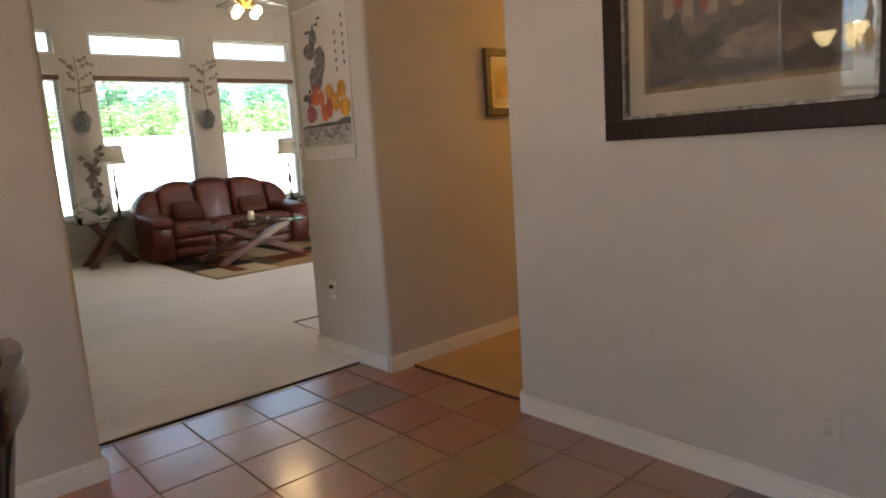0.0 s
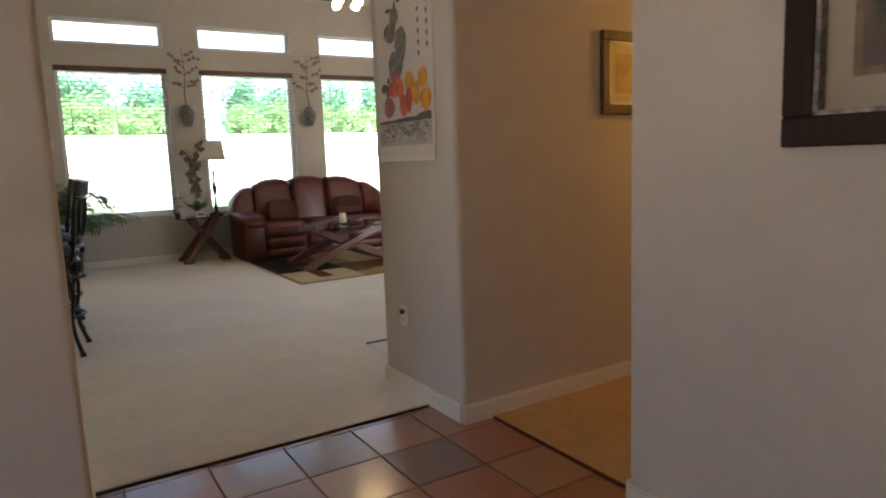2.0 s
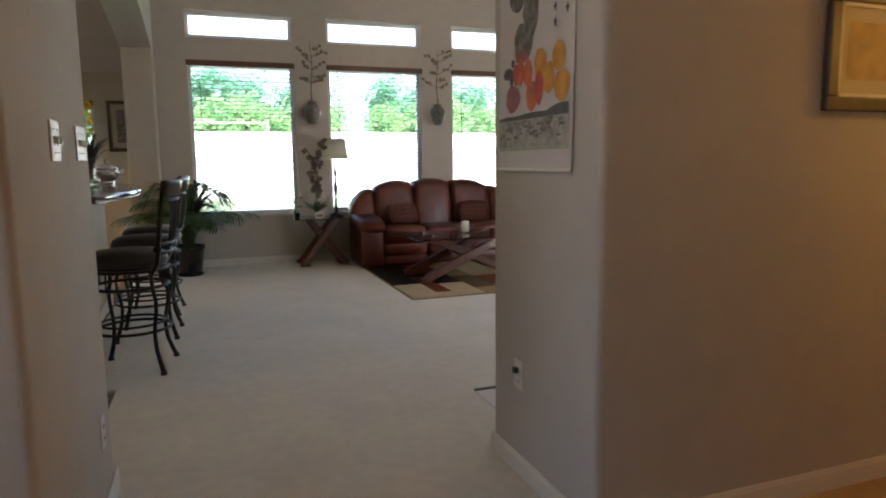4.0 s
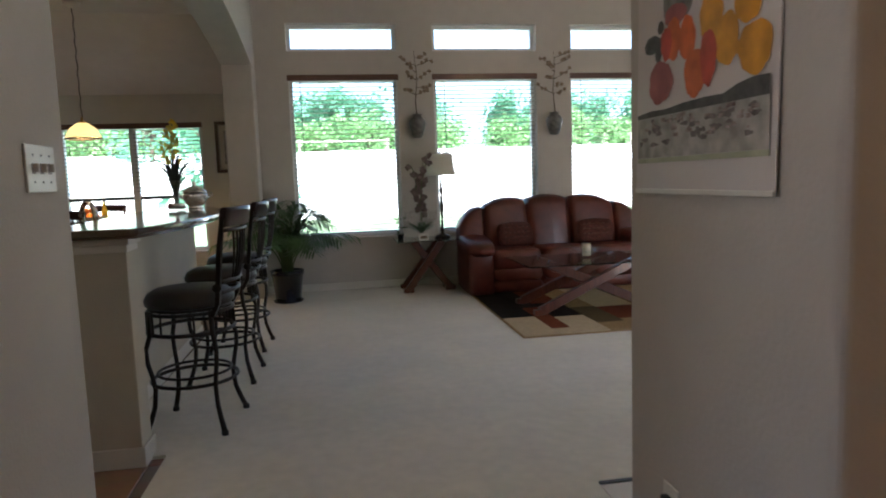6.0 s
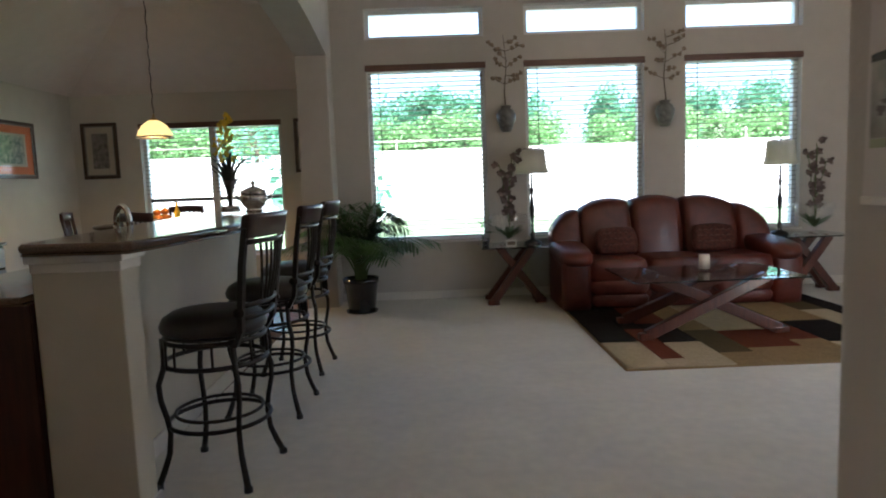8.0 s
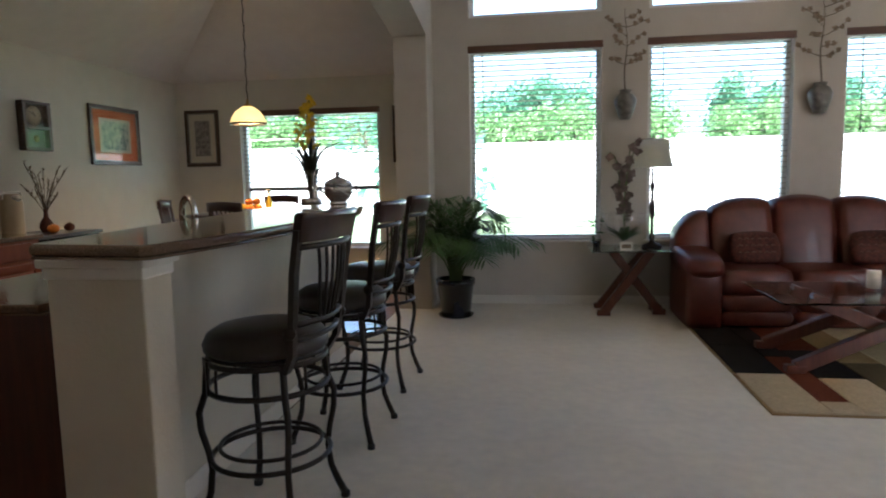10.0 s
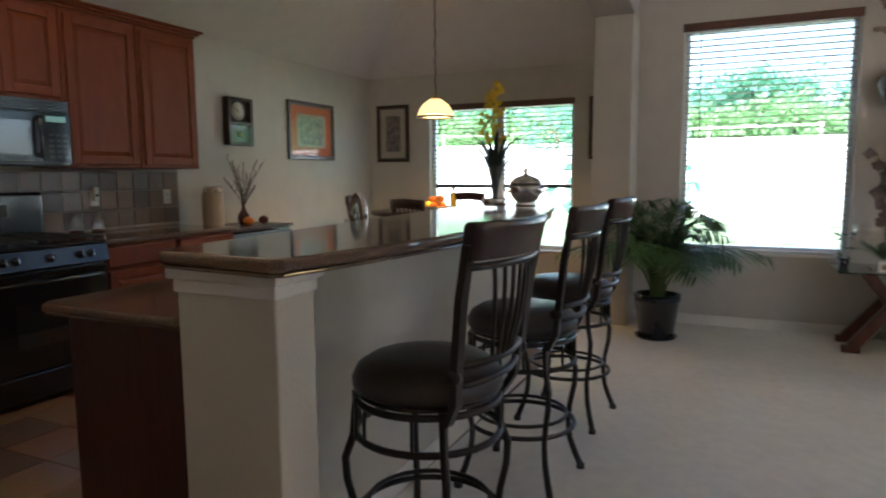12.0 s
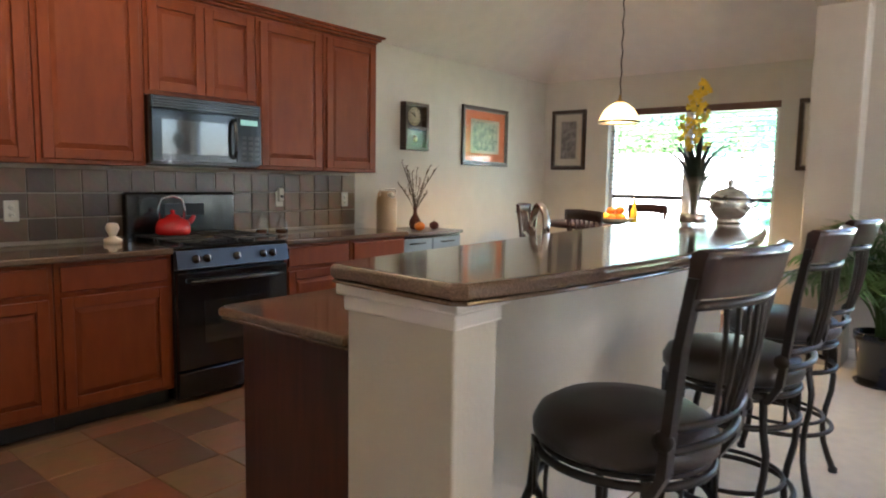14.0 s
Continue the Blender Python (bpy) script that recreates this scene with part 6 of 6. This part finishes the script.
# ---- switches and sockets ----
def plate(m, w, h, label, cat, kind="switch", paint=None):
    th = thing("switch_plate" if kind == "switch" else "wall_outlet", m, label, cat)
    part("plate", box(B(), -w / 2, w / 2, -0.007, -0.0005, -h / 2, h / 2, 0.003), paint or M_PLASTIC, th)
    if kind == "switch":
        n = max(1, round(w / 0.055))
        for k in range(n):
            x = (k - (n - 1) / 2) * 0.046
            part("toggle", box(B(), x - 0.005, x + 0.005, -0.020, -0.0075, -0.008, 0.012, 0.002, 1), M_PLASTIC, th)
            part("toggle_slot", box(B(), x - 0.010, x + 0.010, -0.0078, -0.0072, -0.013, 0.013), M_FENCE, th)
            for z in (-0.033, 0.033):
                part("screw", lathe(B(), [(0, 0), (0.003, 0), (0.002, 0.0015), (0, 0.0015)], 8), M_STEEL, th, "", pose(x, -0.0072, z, 90, 0, 0))
    else:
        for z in (-0.022, 0.022):
            s = part("socket", lathe(B(), [(0, 0), (0.016, 0), (0.016, 0.002), (0, 0.002)], 14), paint or M_PLASTIC, th, "", pose(0, -0.0072, z, 90, 0, 0))
            for x in (-0.006, 0.006):
                part("slot", box(B(), x - 0.001, x + 0.001, -0.004, 0.004, 0.002, 0.003), M_SOCKET, s)
    return th


plate(pose(1.385, 4.175, 1.363, 0, 0, 90), 0.165, 0.118, "ivory three-toggle switch plate", "switch")
plate(pose(1.385, 3.76, 1.358, 0, 0, 90), 0.118, 0.118, "ivory two-toggle switch plate", "switch")
plate(pose(1.385, 4.14, 0.335, 0, 0, 90), 0.075, 0.118, "plain ivory wall outlet plate", "outlet", "outlet")
o = plate(pose(COLX, 3.90, 0.43, 0, 0, -90), 0.075, 0.118, "ivory wall outlet with a dark plug", "outlet", "outlet")
part("plug", box(B(), -0.012, 0.012, -0.03, -0.0095, 0.01, 0.034, 0.004), M_SOCKET, o, "dark plug")
plate(pose(3.005, 1.08, 0.31, 0, 0, -90), 0.075, 0.118, "painted-over beige wall outlet plate", "outlet", "outlet", M_WALL)
plate(pose(KX + 0.009, 5.80, 1.12, 0, 0, 90), 0.075, 0.118, "white outlet in the tile backsplash", "outlet", "outlet")
plate(pose(KX + 0.009, 8.27, 1.16, 0, 0, 90), 0.075, 0.118, "white outlet at the end of the backsplash", "outlet", "outlet")
setting("trim_chair_rail", box(B(), -2.2, 1.03, 3.235, 3.269, 0.665, 0.735, 0.008), M_TRIM, "white chair rail moulding", "trim")


# ---- dining chair in the foyer ----
def dining_chair(m, label, high=0.94, seat=0.47, group=""):
    th = thing("dining_chair", m, label, "chair", group)
    part("seat", box(B(), -0.22, 0.22, -0.21, 0.21, seat - 0.05, seat, 0.014), M_ESPRESSO, th)
    for x in (-0.19, 0.19):
        part("leg", tube(B(), [(x, 0.18, 0.0), (x, 0.18, seat - 0.05)], [0.016, 0.020], 8), M_ESPRESSO, th)
        part("back_post", tube(B(), [(x, -0.20, 0.0), (x, -0.19, seat), (x, -0.215, (seat + high) / 2), (x, -0.25, high - 0.03)], 0.018, 8), M_ESPRESSO, th)
    bm = B()
    rows = []
    for k in range(9):
        x = -0.215 + 0.43 * k / 8
        y = -0.245 - 0.03 * math.sin(math.pi * k / 8)
        z = high - 0.012 * abs(k - 4) / 4
        rows.append([bm.verts.new((x, y + a, z + b)) for a, b in ((-0.012, -0.085), (0.012, -0.085), (0.014, 0.0), (-0.014, 0.0))])
    for p, q in zip(rows, rows[1:]):
        for k in range(4):
            bm.faces.new((p[k], p[(k + 1) % 4], q[(k + 1) % 4], q[k])).smooth = k != 2
    bm.faces.new(rows[0])
    bm.faces.new(rows[-1])
    part("crest_rail", bm, M_ESPRESSO, th)
    part("lower_rail", tube(B(), [(-0.19, -0.20, seat + 0.10), (0, -0.225, seat + 0.10), (0.19, -0.20, seat + 0.10)], 0.013, 7), M_ESPRESSO, th)
    for k in range(6):
        x = -0.14 + 0.056 * k
        part("spindle", tube(B(), [(x, -0.212, seat + 0.10), (x * 0.94, -0.24, (seat + high) / 2 + 0.05), (x, -0.262, high - 0.08)], 0.008, 6), M_ESPRESSO, th)
    part("stretcher", tube(B(), [(-0.19, -0.19, 0.22), (0.19, -0.19, 0.22)], 0.010, 6), M_ESPRESSO, th)
    part("stretcher", tube(B(), [(-0.19, 0.18, 0.22), (0.19, 0.18, 0.22)], 0.010, 6), M_ESPRESSO, th)
    return th


dining_chair(pose(0.71, 1.86, 0, 0, 0, 80), "dark wooden dining chair near the foyer wall")

# ---- breakfast table ----
TX, TY, TZ = -0.58, 9.98, 0.98
table = thing("breakfast_table", pose(TX, TY, 0), "round dark pub-height breakfast table", "table")
part("tabletop", lathe(B(), [(0, TZ - 0.035), (0.56, TZ - 0.035), (0.585, TZ - 0.02), (0.58, TZ), (0, TZ)], 48), M_ESPRESSO, table)
part("pedestal", lathe(B(), [(0, 0.06), (0.10, 0.06), (0.09, 0.14), (0.05, 0.25), (0.06, 0.55), (0.09, TZ - 0.1), (0.16, TZ - 0.036), (0, TZ - 0.036)], 24), M_ESPRESSO, table)
for k in range(4):
    a = k * math.pi / 2 + 0.4
    part("foot", tube(B(), [(0.07 * math.cos(a), 0.07 * math.sin(a), 0.10), (0.24 * math.cos(a), 0.24 * math.sin(a), 0.06), (0.36 * math.cos(a), 0.36 * math.sin(a), 0.025)], [0.035, 0.028, 0.024], 8), M_ESPRESSO, table)
dining_chair(pose(-0.43, 9.59, 0, 0, 0, -20), "dark wooden counter chair beside the breakfast table", 1.12, 0.62, "chairs round the breakfast table")
dining_chair(pose(-1.40, 10.30, 0, 0, 0, -75), "dark wooden counter chair beside the breakfast table", 1.12, 0.62, "chairs round the breakfast table")
dining_chair(pose(-0.68, 10.85, 0, 0, 0, 178), "dark wooden counter chair under the nook window", 1.13, 0.62, "chairs round the breakfast table")
bowl = thing("fruit_bowl", pose(-0.50, 9.92, TZ), "shallow white dish for oranges", "bowl")
part("dish", lathe(B(), [(0, 0), (0.07, 0), (0.14, 0.03), (0.17, 0.05), (0.163, 0.05), (0.13, 0.034), (0, 0.012)], 28), M_TRIM, bowl)
for k, (dx, dy, dz) in enumerate(((-0.08, -0.03, 0.020), (0.0, -0.06, 0.016), (0.075, -0.02, 0.02), (0.0, 0.05, 0.018), (-0.03, 0.0, 0.075), (0.05, 0.0, 0.082))):
    pumpkin(-0.50 + dx, 9.92 + dy, TZ + dz, 0.042, "orange_fruit", "ripe orange in the dish on the breakfast table", M_ORANGE if k % 3 else M_PETAL)
bottle(-0.38, 10.06, TZ, [(0, 0), (0.03, 0), (0.032, 0.01), (0.032, 0.10), (0.012, 0.15), (0.012, 0.20), (0, 0.20)], M_PETAL, "oil_bottle", "yellow oil bottle on the breakfast table", M_STEEL)


# ---- outside ----
def tree(x, y, z, high, spread, seed, leaves=2200, mat=None, name="tree", label="leafy green tree beyond the lawn", group="trees beyond the lawn", size=1.0):
    random.seed(seed)
    th = thing(name, pose(x, y, z), label, name, group)
    trunk = B()
    top = Vector((random.uniform(-0.3, 0.3), 0, high * 0.62))
    tube(trunk, [(0, 0, -0.2), (0.05, 0, high * 0.2), (top.x * 0.5, 0, high * 0.4), top], [0.16, 0.13, 0.10, 0.05], 7)
    tips = []
    for k in range(14):
        a = 2.4 * k + random.random()
        b = Vector((0, 0, high * random.uniform(0.12, 0.45)))
        t = Vector((spread * random.uniform(0.5, 0.95) * math.cos(a), spread * random.uniform(0.5, 0.95) * math.sin(a), high * random.uniform(0.18, 0.9)))
        tube(trunk, [b, b.lerp(t, 0.5) + Vector((0, 0, 0.1)), t], [0.06, 0.04, 0.02], 5)
        tips += [t, b.lerp(t, 0.65), Vector((t.x, t.y, high * random.uniform(0.06, 0.2)))]
    tips.append(top + Vector((0, 0, high * 0.25)))
    part("trunk", trunk, M_BARK, th)
    bm = B()
    for k in range(leaves):
        c = random.choice(tips) + Vector((random.gauss(0, 1), random.gauss(0, 1), random.gauss(0, 0.8))) * spread * 0.27
        n = Vector((random.gauss(0, 1), random.gauss(0, 1), random.gauss(0, 1))).normalized()
        u = n.orthogonal().normalized() * random.uniform(0.10, 0.22) * size
        w = n.cross(u) * 0.7
        bm.faces.new([bm.verts.new(c + p) for p in (u, w, -u, -w)])
    part("crown", bm, mat or M_LEAF, th)
    return th


def ground_z(y):
    for (a, za), (b, zb) in zip(list(zip(yy, zz)), list(zip(yy, zz))[1:]):
        if a <= y <= b:
            return za + (zb - za) * (y - a) / (b - a)
    return 5.0


yy = [-400, -30, WY + 1.45, 13, 16, 20, 26, 34, 44, 56, 75, 150, 900]
zz = [-0.25, -0.25, -0.25, -0.22, 0.0, 0.35, 0.9, 1.7, 2.8, 3.9, 4.6, 5.0, 5.0]
TREES = [(-24, 4.6), (-19.5, 5.4), (-15, 4.9), (-10.5, 5.6), (-6.2, 4.8), (-1.6, 4.5), (2.2, 5.3), (5.0, 4.8), (10.6, 4.7), (18.1, 4.9), (21.6, 4.0), (26.4, 4.8), (31, 5.2), (36, 4.6), (41, 5.4)]
for k, (x, h) in enumerate(TREES):
    tree(x, 60 + 1.5 * (k % 3), ground_z(60), h, 1.9 + 0.25 * (k % 3), 40 + k, 3600, size=1.25)
random.seed(61)
for k in range(24):
    x = -28 + 3.0 * k + random.uniform(-0.5, 0.5)
    if 12.6 < x < 16.4:
        continue
    state = random.getstate()
    tree(x, 56.5, ground_z(56.5), 2.2 + 0.35 * (k % 3), 1.8, 140 + k, 1500, M_BUSH_LEAF, "bush", "bright yellow-green bush at the edge of the field", "bushes under the trees")
    random.setstate(state)
tree(-0.7, 21, ground_z(21), 3.6, 1.3, 77, 700)
tree(-9, 46, ground_z(46), 4.4, 2.6, 78, 800)

fence = thing("rail_fence", pose(0, 0, 0), "weathered wooden rail fence across the lawn", "fence")
post = mesh_of("post", box(B(), -0.06, 0.06, -0.06, 0.06, -0.2, 1.15, 0.01, 1), M_FENCE)
rail = mesh_of("rail", box(B(), 0.0, 6.0, -0.02, 0.02, -0.03, 0.03), M_FENCE)
for k in range(-5, 9):
    for name, me, dz, dx in (("post", post, 0, 0), ("rail", rail, 0.95, 0)):
        if name == "rail" and k > 0:
            continue
        ob = new(name, me)
        ob.parent = fence
        ob.matrix_basis = pose(6.0 * k + dx, 48 - (0.07 if name == "rail" else 0), ground_z(48) + dz)

# ---- tiles ----
def tiles(owner, name, x0, x1, y0, y1, ox, oy, pitch, joint, mat, z):
    """Square floor tiles on a grid, trimmed at the edges of the floor."""
    shared = {}
    i0, i1 = math.floor((x0 - ox) / pitch), math.ceil((x1 - ox) / pitch)
    j0, j1 = math.floor((y0 - oy) / pitch), math.ceil((y1 - oy) / pitch)
    for i in range(i0, i1):
        for j in range(j0, j1):
            a, b = max(x0, ox + i * pitch + joint), min(x1, ox + (i + 1) * pitch - joint)
            c, d = max(y0, oy + j * pitch + joint), min(y1, oy + (j + 1) * pitch - joint)
            if b - a < 0.02 or d - c < 0.02:
                continue
            key = (round(b - a, 3), round(d - c, 3))
            if key not in shared:
                shared[key] = mesh_of(name, box(B(), -(b - a) / 2, (b - a) / 2, -(d - c) / 2, (d - c) / 2, 0, 0.008, 0.003, 1), mat)
            ob = new(name, shared[key])
            ob.parent = owner
            ob.matrix_basis = pose((a + b) / 2, (c + d) / 2, z + random.uniform(-0.0006, 0.0006), random.uniform(-0.12, 0.12), random.uniform(-0.12, 0.12), 0)


random.seed(30)
floor_f = bpy.data.objects["floor_foyer"]
floor_k = bpy.data.objects["floor_kitchen"]
tiles(floor_f, "floor_tile", -0.45, 3.086, 0.2, 3.640, 1.50, 3.287, 0.322, 0.0022, M_TILE, -0.0062)
tiles(floor_k, "floor_tile", KX + 0.64, 0.36, 4.36, 9.0, 1.50, 3.287, 0.322, 0.0022, M_TILE, -0.0062)
tiles(floor_k, "floor_tile", 0.36, 1.238, 4.36, 5.62, 1.50, 3.287, 0.322, 0.0022, M_TILE, -0.0062)


def joined_tiles(name, x0, x1, y0, y1):
    bm = B()
    i = x0
    while i < x1 - 0.02:
        j = y0
        while j < y1 - 0.02:
            box(bm, i + 0.003, min(x1, i + 0.322) - 0.003, j + 0.003, min(y1, j + 0.322) - 0.003, -0.0062, 0.0018)
            j += 0.322
        i += 0.322
    tagged(part(name, bm, M_TILE), "plain run of slate floor tiles", "floor tiles", "", "stuff")


joined_tiles("far_floor_tiles", -2.19, -0.455, -2.59, 3.25)
joined_tiles("far_floor_tiles", -0.45, 2.985, -2.59, 0.195)
joined_tiles("nook_floor_tiles", KX + 0.02, 1.12, 9.005, NY - 0.02)

# backsplash
back = setting("wall_backsplash", box(B(), KX, KX + 0.004, 4.40, 8.40, 0.95, 1.384), M_SPLASH_GROUT, "grout behind the backsplash tiles", "backsplash")
me = mesh_of("backsplash_tile", box(B(), 0, 0.007, -0.0715, 0.0715, -0.0685, 0.0685, 0.002, 1), M_SPLASH)
for r in range(3):
    for c in range(27):
        ob = new("backsplash_tile", me)
        ob.parent = back
        ob.matrix_basis = pose(KX + 0.0041, 4.479 + 0.1475 * c, 1.003 + 0.145 * r)
